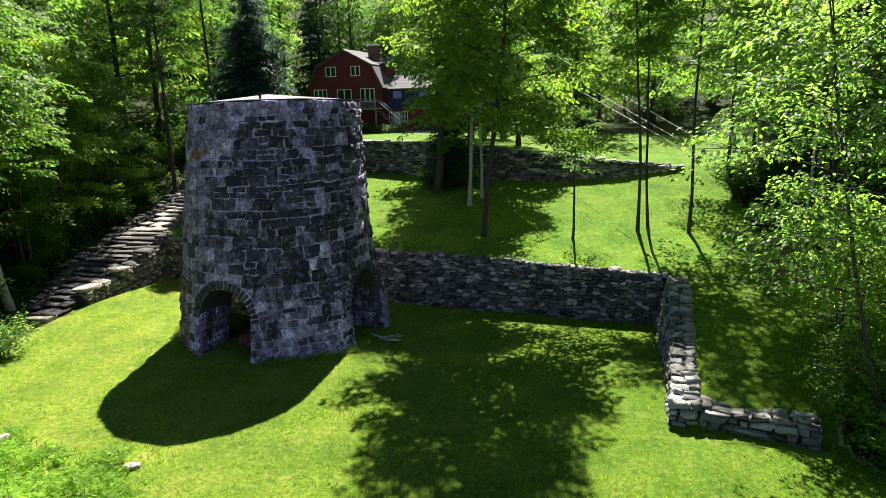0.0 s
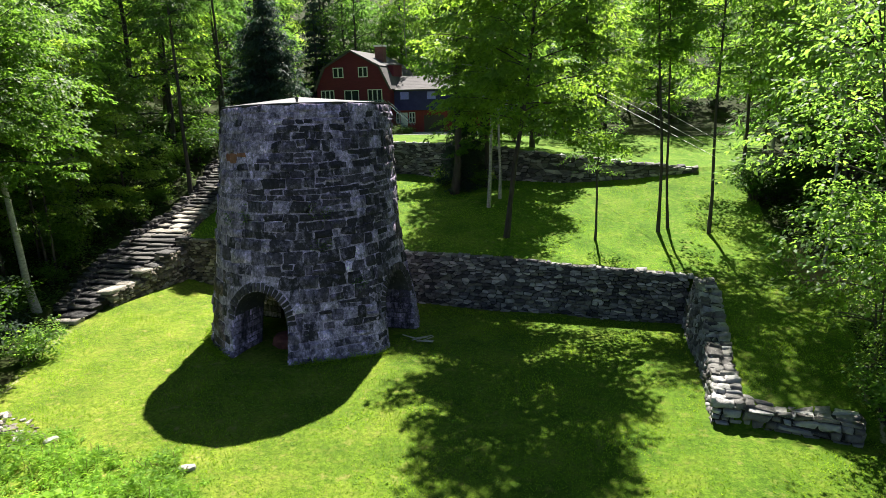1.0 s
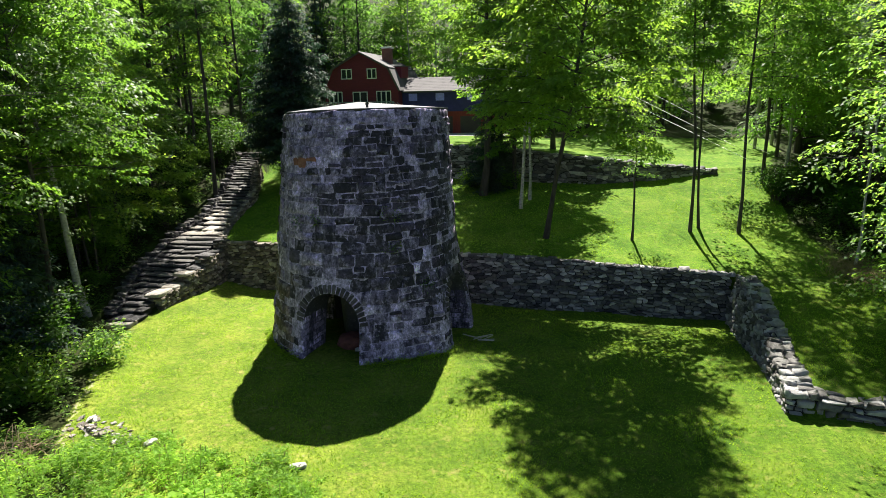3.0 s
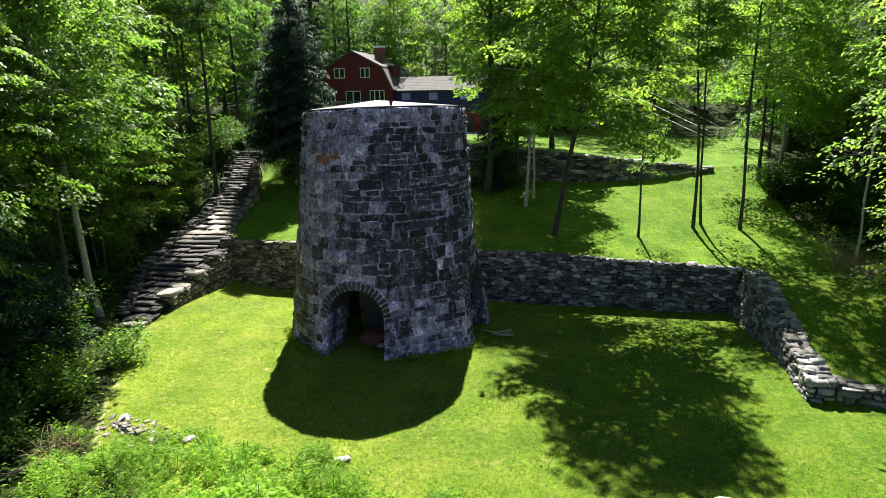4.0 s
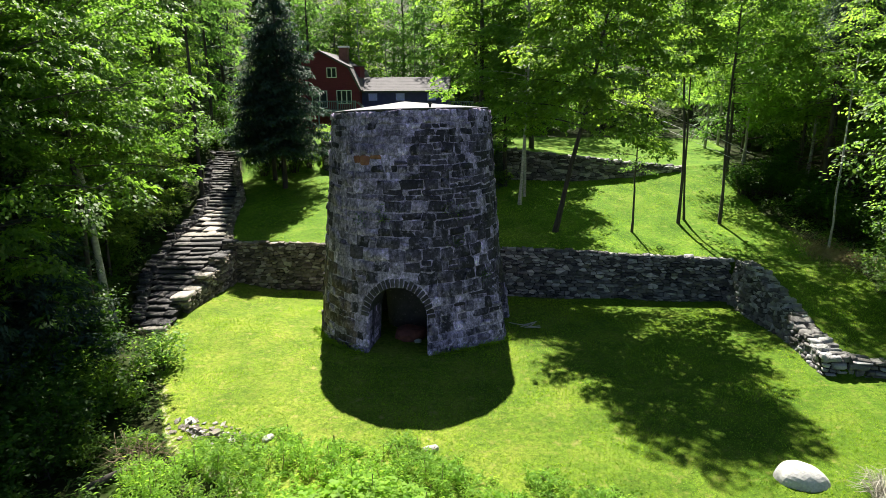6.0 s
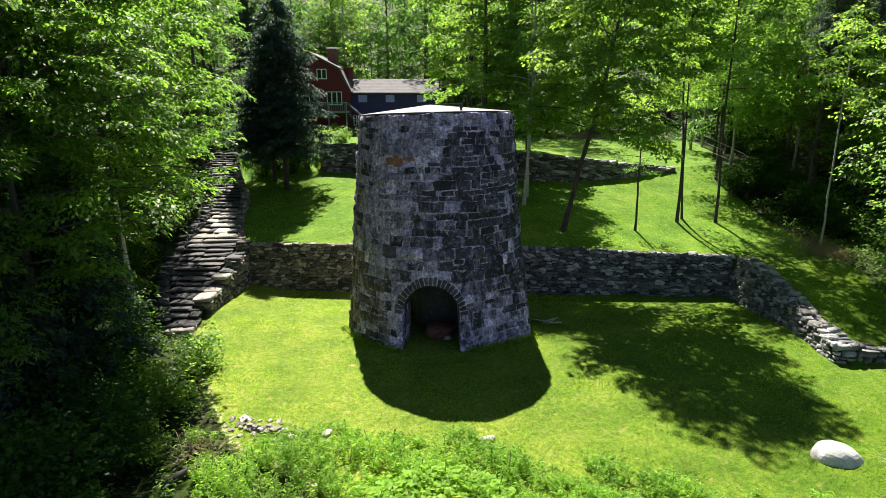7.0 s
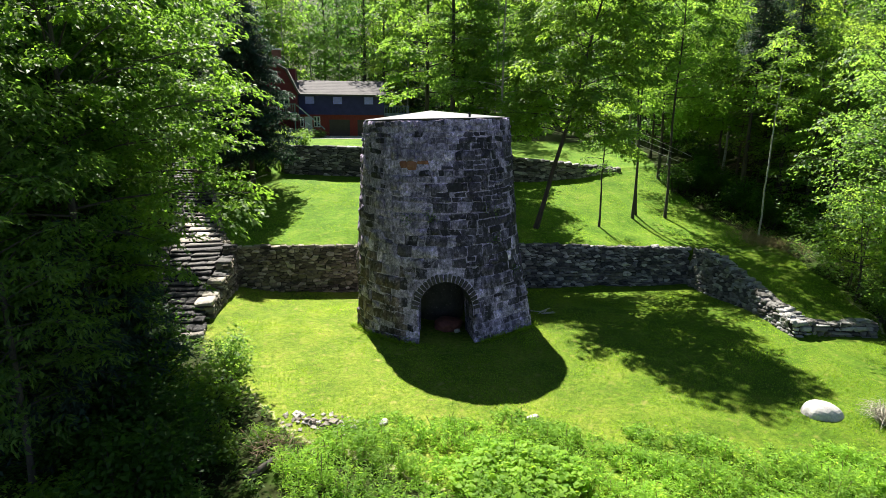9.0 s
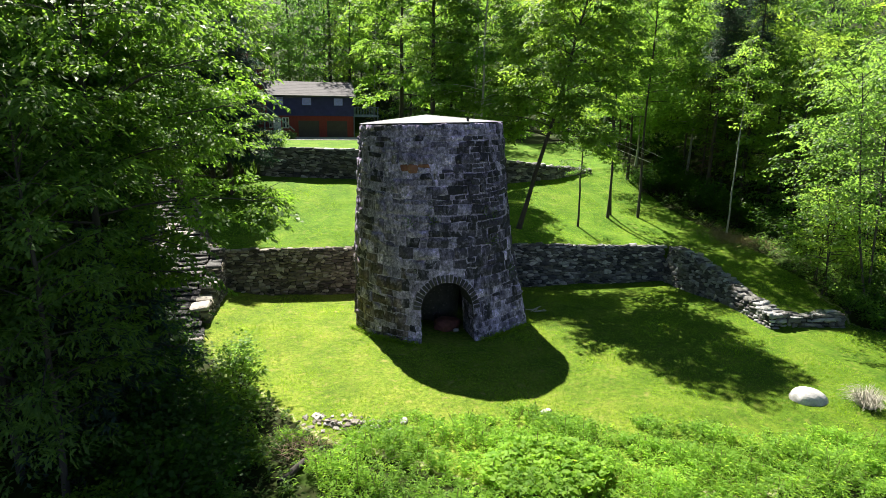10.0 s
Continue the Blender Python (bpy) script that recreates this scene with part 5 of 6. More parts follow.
def make_tree(name, h, base, radius, limbs, per_limb, k, leaf, seed, material, bark=None, lean=(0, 0), trunk=None, peak=0.35, spread=0.42, stems=1, twigs=3, sides=6, bow=0.9, plain=False):
    """A broadleaf tree at the origin: tapered trunk with limbs and twigs, and a crown of many leaves in sprays along them."""
    rng = np.random.default_rng(seed)
    lines, cents, ways = [], [], []
    r0 = trunk or h * 0.011 + 0.04
    ts = np.linspace(0, 1, 9)
    for stem in range(stems):
        wob = rng.normal(0, 0.07, (9, 2)).cumsum(0) * h / 22
        wob[0] = 0
        off = np.array([rng.normal(0, 0.2), rng.normal(0, 0.2)]) * (stem > 0)
        ln = np.array(lean) + (rng.normal(0, 0.07, 2) * h if stem else 0)
        tp = np.stack([off[0] + wob[:, 0] + ln[0] * ts ** bow, off[1] + wob[:, 1] + ln[1] * ts ** bow, h * 0.97 * ts - 0.25], -1)
        tr = r0 * (1 - ts) ** 0.75 * (0.75 if stems > 1 else 1) + 0.02
        tr[0] *= 1.35
        lines.append((tp, tr))
        for i in range(limbs // stems):
            f = (i + rng.uniform(0.2, 0.8)) / (limbs // stems)
            tt = base + (0.985 - base) * f
            o = np.array([np.interp(tt, ts, tp[:, a]) for a in range(3)])
            prof = math.sqrt(max(0.04, 1 - ((f - peak) / (0.66 if f > peak else 0.75)) ** 2))
            L = radius * prof * rng.uniform(0.7, 1.15)
            az = i * 2.39996 + rng.uniform(-0.4, 0.4) + stem
            el = math.radians(8 + 48 * f + rng.uniform(-10, 10))
            u = np.linspace(0, 1, 5)
            out = np.array([math.cos(az), math.sin(az)])
            side = np.array([-out[1], out[0]])
            bend = rng.uniform(-0.15, 0.15)
            rr = L * u
            pts = np.stack([o[0] + out[0] * rr * math.cos(el) + side[0] * bend * L * u ** 2, o[1] + out[1] * rr * math.cos(el) + side[1] * bend * L * u ** 2,
                            o[2] + rr * math.sin(el) - 0.22 * L * u ** 2.2], -1)
            rl = max(0.02, np.interp(tt, ts, tr) * 0.33)
            lines.append((pts, rl * (1 - u) ** 0.8 + 0.008))
            n = max(2, int(0.42 * per_limb * L / radius))
            tt2 = rng.uniform(0.28, 1.02, n) ** 0.8
            q = np.stack([np.interp(tt2, u, pts[:, a]) for a in range(3)], -1)
            lat = rng.normal(0, 0.24, n) * L * (1.1 - 0.5 * tt2)
            q[:, :2] += side * lat[:, None]
            q[:, 2] += rng.normal(0.0, 0.10, n) * L * 0.7 - 0.06 * np.abs(lat)
            cents.append(q)
            ways.append(out + side * (lat / (0.3 * L + 0.1))[:, None])
            for b in range(twigs):
                w = rng.uniform(0.4, 0.9)
                s0 = np.array([np.interp(w, u, pts[:, a]) for a in range(3)])
                sg = 1 if b % 2 else -1
                ln2 = 0.35 * L
                e = s0 + np.array([*(side * sg * 0.8 + out * 0.6), rng.uniform(-0.05, 0.25)]) * ln2
                m2 = (s0 + e) / 2 + np.array([0, 0, 0.04 * ln2])
                lines.append(([s0, m2, e], [rl * 0.35 + 0.004, rl * 0.22 + 0.003, 0.004]))
    ob = empty(name)
    v, q = tubes(lines, sides)
    put("trunk", np_mesh("trunk", v, q, smooth=True), bark or BARK, ob)
    v, q = leaf_sprays(np.concatenate(cents), np.concatenate(ways), int(2.4 * k), 1.75 * spread, leaf, rng)
    if plain:
        me = np_mesh("crown", v.reshape(-1, 4, 3)[:, :3].reshape(-1, 3), None, np.arange(len(q) * 3).reshape(-1, 3))
    else:
        me = np_mesh("crown", v, q)
    put("crown", me, material, ob)
    return ob


def make_bush(name, r, h, stems, clusters, k, leaf, seed, material):
    """A shrub of many thin stems with leaves thickest towards its uneven outside."""
    rng = np.random.default_rng(seed)
    lines, cents = [], []
    for i in range(stems):
        az = rng.uniform(0, 2 * np.pi)
        out = r * rng.uniform(0.25, 0.95)
        top = h * rng.uniform(0.6, 1.05) * (1 - 0.35 * (out / r) ** 2)
        u = np.linspace(0, 1, 5)
        x0, y0 = rng.normal(0, 0.12 * r, 2)
        pts = np.stack([x0 + np.cos(az) * out * u ** 1.3, y0 + np.sin(az) * out * u ** 1.3, -0.1 + (top + 0.1) * u ** 0.8], -1)
        lines.append((pts, 0.012 * h * (1 - u) + 0.006))
        t = rng.uniform(0.15, 1.0, clusters) ** 0.7
        q = np.stack([np.interp(t, u, pts[:, a]) for a in range(3)], -1)
        q += rng.normal(0, 0.13, q.shape) * r
        q[:, 2] = np.maximum(q[:, 2], 0.08)
        cents.append(q)
    ob = empty(name)
    v, q = tubes(lines, 4)
    put("woody_base", np_mesh("woody_base", v, q, smooth=True), BARK, ob)
    v, q = leaf_cloud(np.concatenate(cents), k, (0.16 * r, 0.16 * r, 0.10 * r), leaf, rng)
    put("foliage", np_mesh("foliage", v, q), material, ob)
    return ob


def make_spruce(h, radius, whorls, leaf, seed, bare=0.06, k=4):
    rng = np.random.default_rng(seed)
    lines = [(np.stack([np.zeros(6), np.zeros(6), np.linspace(-0.2, h, 6)], -1), np.linspace(h * 0.013 + 0.04, 0.01, 6))]
    cents, dirs = [], []
    for i in range(whorls):
        f = i / whorls
        z0 = h * (bare + (0.99 - bare) * f)
        L0 = radius * (1 - f) ** 0.75 * (0.75 + 0.25 * min(1, f * 8)) + 0.15
        for b in range(6 if f < 0.7 else 4):
            az = rng.uniform(0, 2 * np.pi)
            L = L0 * rng.uniform(0.75, 1.1)
            u = np.linspace(0, 1, 4)
            pts = np.stack([np.cos(az) * L * u, np.sin(az) * L * u, z0 + L * (0.10 * u - 0.45 * u ** 1.6 + 0.14 * u ** 4)], -1)
            lines.append((pts, 0.03 * (1 - u) * (1 - f) + 0.006))
            n = max(3, int(L * 12))
            t = rng.uniform(0.12, 1.02, n)
            q = np.stack([np.interp(t, u, pts[:, a]) for a in range(3)], -1)
            sd = np.array([-np.sin(az), np.cos(az), 0])
            lat = rng.normal(0, 0.16, n) * L * (1.15 - t)
            q = q + sd * lat[:, None]
            q[:, 2] -= 0.25 * np.abs(lat)
            cents.append(q)
    ob = empty("spruce_tree")
    v, q = tubes(lines, 5)
    put("trunk", np_mesh("trunk", v, q, smooth=True), BARK, ob)
    v, q = leaf_cloud(np.concatenate(cents), k, (0.12, 0.12, 0.06), leaf, rng, 0.45, 0.5, 0.27)
    put("crown", np_mesh("crown", v, q), NEEDLE, ob)
    return ob


def stand(ob, x, y, turn=0.0, size=1.0, sink=0.0, label="", category="tree", group=""):
    """Sets a tree on the ground."""
    ob.matrix_world = pose(x, y, float(ground_z(x, y)) - sink, 0, 0, turn) @ Matrix.Scale(size, 4)
    return tagged(ob, label, category, group)


def again(ob, x, y, turn=0.0, size=1.0, sink=0.0):
    m = pose(x, y, float(ground_z(x, y)) - sink, 0, 0, turn) @ Matrix.Scale(size, 4)
    made = copy_thing(ob, Matrix.Identity(4))
    made.matrix_basis = m
    return made


# trees on the slope behind the long wall
stand(make_tree("maple_tree", 20, 0.36, 6.0, 46, 42, 30, 0.235, 101, MAPLE, lean=(2.9, -5.2), trunk=0.16, peak=0.3, bow=1.0), -7.85, 37.1, label="leaning maple with a broad bright green crown on the slope")
stand(make_tree("maple_tree", 8.4, 0.53, 1.75, 14, 12, 13, 0.14, 102, MAPLE, trunk=0.07, spread=0.3), -2.45, 37.9, label="slender young maple with a small round crown")
stand(make_tree("maple_tree", 18.5, 0.6, 2.3, 15, 24, 15, 0.22, 103, MAPLE, lean=(-0.7, 0.2), trunk=0.095), 1.4, 40.2, label="tall thin maple trunk with a high crown")
stand(make_tree("maple_tree", 17.5, 0.6, 2.2, 14, 24, 15, 0.22, 104, MAPLE, lean=(-0.9, 0.4), trunk=0.07), 2.05, 40.9, 40, label="tall thin maple trunk beside its twin")
stand(make_tree("maple_tree", 22, 0.46, 5.0, 30, 32, 20, 0.25, 105, MAPLE, lean=(-0.6, -0.3), trunk=0.09), 4.45, 40.5, label="tall slightly leaning maple at the edge of the lawn")
stand(make_tree("birch_tree", 22, 0.32, 4.6, 24, 30, 22, 0.26, 106, MAPLE, PALE_BARK, lean=(0.3, -0.3), trunk=0.11), -9.95, 42.3, label="pale-barked birch on the shaded slope")
stand(make_tree("birch_tree", 20, 0.35, 4.2, 24, 30, 24, 0.22, 107, ASH, PALE_BARK, trunk=0.09), -9.45, 44.2, label="pale-barked birch in front of the terrace wall")
stand(make_tree("maple_tree", 22, 0.46, 3.2, 30, 30, 20, 0.23, 108, MAPLE, trunk=0.28, peak=0.65), -13.2, 45.5, label="large dark-trunked maple below the terrace wall")

slope_maple = make_tree("maple_tree", 23, 0.24, 5.4, 32, 30, 16, 0.34, 109, MAPLE, trunk=0.26, peak=0.4)
stand(slope_maple, -13.5, 58.5, label="large bright maple on the upper lawn")

again(slope_maple, -10.9, 46.9, 100, 0.66)
again(slope_maple, -8.2, 53.5, 210, 0.72)

# near trees on the wooded side by the stairs
near_a = make_tree("ash_tree", 19, 0.48, 6.3, 42, 34, 30, 0.20, 111, NEAR_ASH, trunk=0.13, peak=0.45)
stand(near_a, -31.6, 22.5, label="leafy ash overhanging the lawn, shaded from behind")
near_b = make_tree("ash_tree", 19, 0.32, 6.8, 44, 34, 38, 0.18, 112, NEAR_ASH, trunk=0.17, peak=0.68, spread=0.38)
stand(near_b, -30.9, 15.6, 70, label="dense leafy ash in shade near the stairs")
mid_ash = make_tree("ash_tree", 19, 0.25, 5.4, 36, 34, 13, 0.33, 115, ASH, trunk=0.15, peak=0.45, twigs=1, sides=5, plain=True)
stand(mid_ash, -37.2, 10.0, 20, 0.85, label="leafy ash in the dark wood beside the lawn", group="woods")
again(mid_ash, -39.4, 20.0, 130, 1.05)
again(mid_ash, -36.6, 24.0, 250, 0.9)
again(near_b, -33.4, 19.4, 150, 0.85)
again(mid_ash, -33.8, 13.4, 300, 0.8)
again(mid_ash, -32.5, 17.4, 210, 0.75)
again(mid_ash, -31.9, 11.6, 40, 0.7)
again(near_a, -36.0, 26.6, 200, 0.95)
again(mid_ash, -40.5, 29.5, 95, 0.9)
high_ash = make_tree("ash_tree", 25, 0.56, 3.3, 26, 32, 20, 0.30, 117, ASH, trunk=0.15, peak=0.4, twigs=1, sides=5, plain=True)
stand(high_ash, -35.2, 43.4, label="tall straight ash with a high crown over the steps", group="trees over the steps")
again(high_ash, -38.4, 54.6, 120, 1.0)
again(high_ash, -40.2, 48.6, 220, 0.9)
again(mid_ash, -42.0, 37.0, 10, 1.0)
again(mid_ash, -41.5, 50.0, 60, 1.0)
bank_ash = make_tree("ash_tree", 13, 0.2, 3.9, 32, 36, 19, 0.2, 116, BANKLEAF, trunk=0.1, peak=0.4)
stand(bank_ash, -36.6, 33.6, label="sunlit leafy ash on the bank above the steps", group="ashes on the bank")
again(bank_ash, -37.6, 38.8, 110, 0.8)
again(bank_ash, -36.4, 29.6, 230, 0.72)
stand(make_tree("birch_tree", 18, 0.62, 3.4, 20, 30, 20, 0.18, 113, NEAR_ASH, PALE_BARK, lean=(-1.6, -0.6), trunk=0.2), -32.6, 25.5, label="leaning pale-barked birch beside the stone steps")
stand(make_tree("ash_tree", 12, 0.4, 2.8, 18, 26, 20, 0.17, 114, ASH, trunk=0.09, stems=2), -34.6, 29.0, label="slender twin-stemmed ash on the bank by the steps")
hemlock = make_spruce(9.5, 3.0, 34, 0.34, 118, 0.04, 3)
stand(hemlock, -31.2, 18.2, label="dark drooping hemlock in the shade beside the lawn", group="hemlocks")
again(hemlock, -33.2, 21.4, 70, 1.1)
again(hemlock, -31.6, 14.6, 150, 0.9)
again(hemlock, -34.6, 16.6, 240, 1.15)
again(hemlock, -13.0, 46.9, 30, 0.72)
again(hemlock, -12.0, 47.4, 200, 0.55)
# near trees on the other side
near_c = make_tree("maple_tree", 14.5, 0.42, 5.0, 42, 30, 13, 0.18, 121, BANKLEAF, trunk=0.07, lean=(-1.3, 0.2), peak=0.42, stems=2)
stand(near_c, 8.9, 21.3, label="bright leafy twin-stemmed maple beside the low wall")
near_d = make_tree("maple_tree", 17, 0.26, 5.0, 38, 30, 13, 0.24, 122, BANKLEAF, trunk=0.15, peak=0.4, twigs=1, plain=True)
stand(near_d, 14.2, 20.4, 50, label="bright leafy maple at the edge of the lawn")
again(near_c, 15.4, 28.2, 160, 1.05)
sapling = stand(make_tree("maple_sapling", 7.2, 0.3, 2.35, 28, 19, 10, 0.17, 128, BANKLEAF, trunk=0.035, stems=2), 7.8, 23.6, label="bright young maple sapling at the foot of the bank", category="sapling", group="saplings on the bank")
again(sapling, 8.8, 25.2, 140, 0.85)
again(sapling, 7.9, 21.9, 260, 0.45)
again(sapling, 10.2, 23.6, 30, 0.8)
again(near_d, 15.6, 35.5, 240, 0.95)
again(near_d, 17.0, 43.5, 140, 0.9)
bank_maple = make_tree("maple_tree", 16.5, 0.38, 4.2, 26, 34, 18, 0.30, 124, WOODLEAF, trunk=0.12, peak=0.45, twigs=1, plain=True)
stand(bank_maple, 7.7, 48.4, label="dark-trunked maple at the top of the bank")
again(bank_maple, 12.9, 47.2, 130, 0.95)
again(bank_maple, 13.4, 44.6, 260, 0.9)
again(bank_maple, 10.6, 56.0, 40, 1.0)
mid_maple = make_tree("maple_tree", 15.5, 0.12, 4.4, 34, 30, 12, 0.34, 125, WOODLEAF, trunk=0.13, peak=0.4, twigs=1, sides=5, plain=True)
stand(mid_maple, 16.2, 39.0, label="sunlit maple on the wooded bank", group="woods")
for x, y, turn, size in ((19.5, 47.0, 80, 1.0), (15.8, 53.5, 160, 0.9), (21.0, 39.5, 230, 1.0), (18.8, 58.5, 300, 1.0), (18.6, 33.0, 20, 0.9)):
    again(mid_maple, x, y, turn, size)
stand(make_tree("birch_tree", 16, 0.62, 2.2, 14, 22, 14, 0.2, 126, WOODLEAF, PALE_BARK, trunk=0.05), 9.4, 35.2, label="thin pale-stemmed birch on the shaded bank")


def make_bare_pine(h, seed):
    """A tall pine with a dark trunk, dead brown branches low down and needles only near the top."""
    rng = np.random.default_rng(seed)
    trunk = [(np.stack([0.15 * np.sin(np.linspace(0, 2, 7)), np.zeros(7), np.linspace(-0.3, h, 7)], -1), np.linspace(0.2, 0.03, 7))]
    dead, cents = [], []
    for i in range(150):
        f = rng.uniform(0.14, 0.98)
        az = rng.uniform(0, 2 * np.pi)
        L = rng.uniform(0.7, 2.3) * (1.15 - 0.6 * f)
        u = np.linspace(0, 1, 4)
        pts = np.stack([np.cos(az) * L * u, np.sin(az) * L * u, h * f + L * (0.12 * u - 0.4 * u ** 2)], -1)
        dead.append((pts, 0.022 * (1 - u) + 0.006))
        for b in range(5):
            c = pts[1] + (pts[3] - pts[1]) * rng.random()
            dead.append(([c, c + rng.normal(0, 0.28, 3) + (0, 0, -0.1)], [0.009, 0.004]))
        if f > 0.62:
            cents.append(pts[1:] + rng.normal(0, 0.15, (3, 3)))
    ob = empty("pine_tree")
    v, q = tubes(trunk, 8)
    put("trunk", np_mesh("trunk", v, q, smooth=True), BARK, ob)
    v, q = tubes(dead, 3)
    tagged(put("deadwood", np_mesh("deadwood", v, q), DEADWOOD, ob, "bare reddish-brown dead branches"), kind="stuff")
    v, q = leaf_cloud(np.concatenate(cents), 26, (0.35, 0.35, 0.16), 0.4, rng, 0.5, 0.3, 0.16)
    put("crown", np_mesh("crown", v, q), NEEDLE, ob)
    return ob


pine = stand(make_bare_pine(19, 127), 12.1, 42.0, label="tall dark pine with bare reddish dead branches", group="pines on the bank")
again(pine, 13.3, 43.4, 130, 0.92)
again(pine, 14.6, 40.6, 250, 1.05)
again(pine, 16.2, 45.5, 20, 1.0)
# spruces before the house
sp = make_spruce(17.6, 4.8, 48, 0.42, 131, 0.19, 3)
stand(sp, -29.9, 48.2, label="tall dark spruce in front of the red house")
again(sp, -31.6, 50.8, 80, 0.88)

# the woods: a few kinds, set again and again over the hills
WOODS = [
    stand(make_tree("maple_tree", 20, 0.12, 5.0, 28, 24, 9, 0.55, 201, WOODLEAF, peak=0.45, spread=0.6, twigs=0, sides=4, plain=True), -45, 40, label="woodland maple tree in full summer leaf", group="woods"),
    stand(make_tree("ash_tree", 22, 0.16, 4.8, 28, 24, 9, 0.54, 202, FARLEAF, peak=0.45, spread=0.6, twigs=0, sides=4, plain=True), -52, 52, label="woodland ash tree in full summer leaf", group="woods"),
    stand(make_tree("beech_tree", 18, 0.06, 5.0, 28, 24, 9, 0.55, 203, FARLEAF, peak=0.4, spread=0.6, twigs=0, sides=4, plain=True), -44, 62, label="leafy beech tree in the woods", group="woods"),
    stand(make_tree("birch_tree", 20, 0.25, 3.8, 24, 24, 9, 0.5, 204, WOODLEAF, PALE_BARK, trunk=0.13, peak=0.5, spread=0.55, twigs=0, sides=4, plain=True), 14, 48, label="pale-stemmed birch tree in the woods", group="woods"),
]
WOOD_SPRUCE = stand(make_spruce(20, 3.6, 22, 0.70, 205, 0.06, 1), -46, 75, label="dark spruce tree in the woods", group="woods")
wr = np.random.default_rng(301)
spots = [(-45, 40), (-52, 52), (-44, 62), (14, 48), (-46, 75)]


def wooded(x, y):
    if y > 86:
        return -28 - 0.85 * y < x < 0.62 * y + 8
    if x < -38.5 - 0.1 * max(0, y - 40):
        return x > -66 - 0.2 * y and y > 6
    if x > 9.5 + 0.12 * max(0, y - 45) and (x > 17 or y > 56):
        return x < 20 + 0.45 * y and y > 33
    if x > -10.5 and y > 72 - 0.5 * max(0, x):
        return True
    return False


def plant(limit, xa, xb, ya, yb, apart):
    tries = 0
    made = 0
    while made < limit and tries < 6000:
        tries += 1
        x, y = wr.uniform(xa, xb), wr.uniform(ya, yb)
        if not wooded(x, y) or min(math.hypot(x - a, y - b) for a, b in spots) < apart:
            continue
        spots.append((x, y))
        made += 1
        src = WOOD_SPRUCE if wr.random() < 0.09 else WOODS[int(wr.choice(4, p=[0.38, 0.24, 0.20, 0.18]))]
        again(src, x, y, wr.uniform(0, 360), wr.uniform(0.8, 1.2))


plant(18, -48, -4, 86, 95, 3.2)
plant(26, -75, 45, 86, 98, 4.4)
plant(20, -10, 42, 62, 86, 4.6)
plant(14, 12.5, 36, 36, 62, 5.2)
plant(38, -72, -38, 8, 86, 4.4)
plant(16, -90, 60, 98, 118, 6.0)

again(WOODS[3], 10.0, 51.0, 250, 0.85)

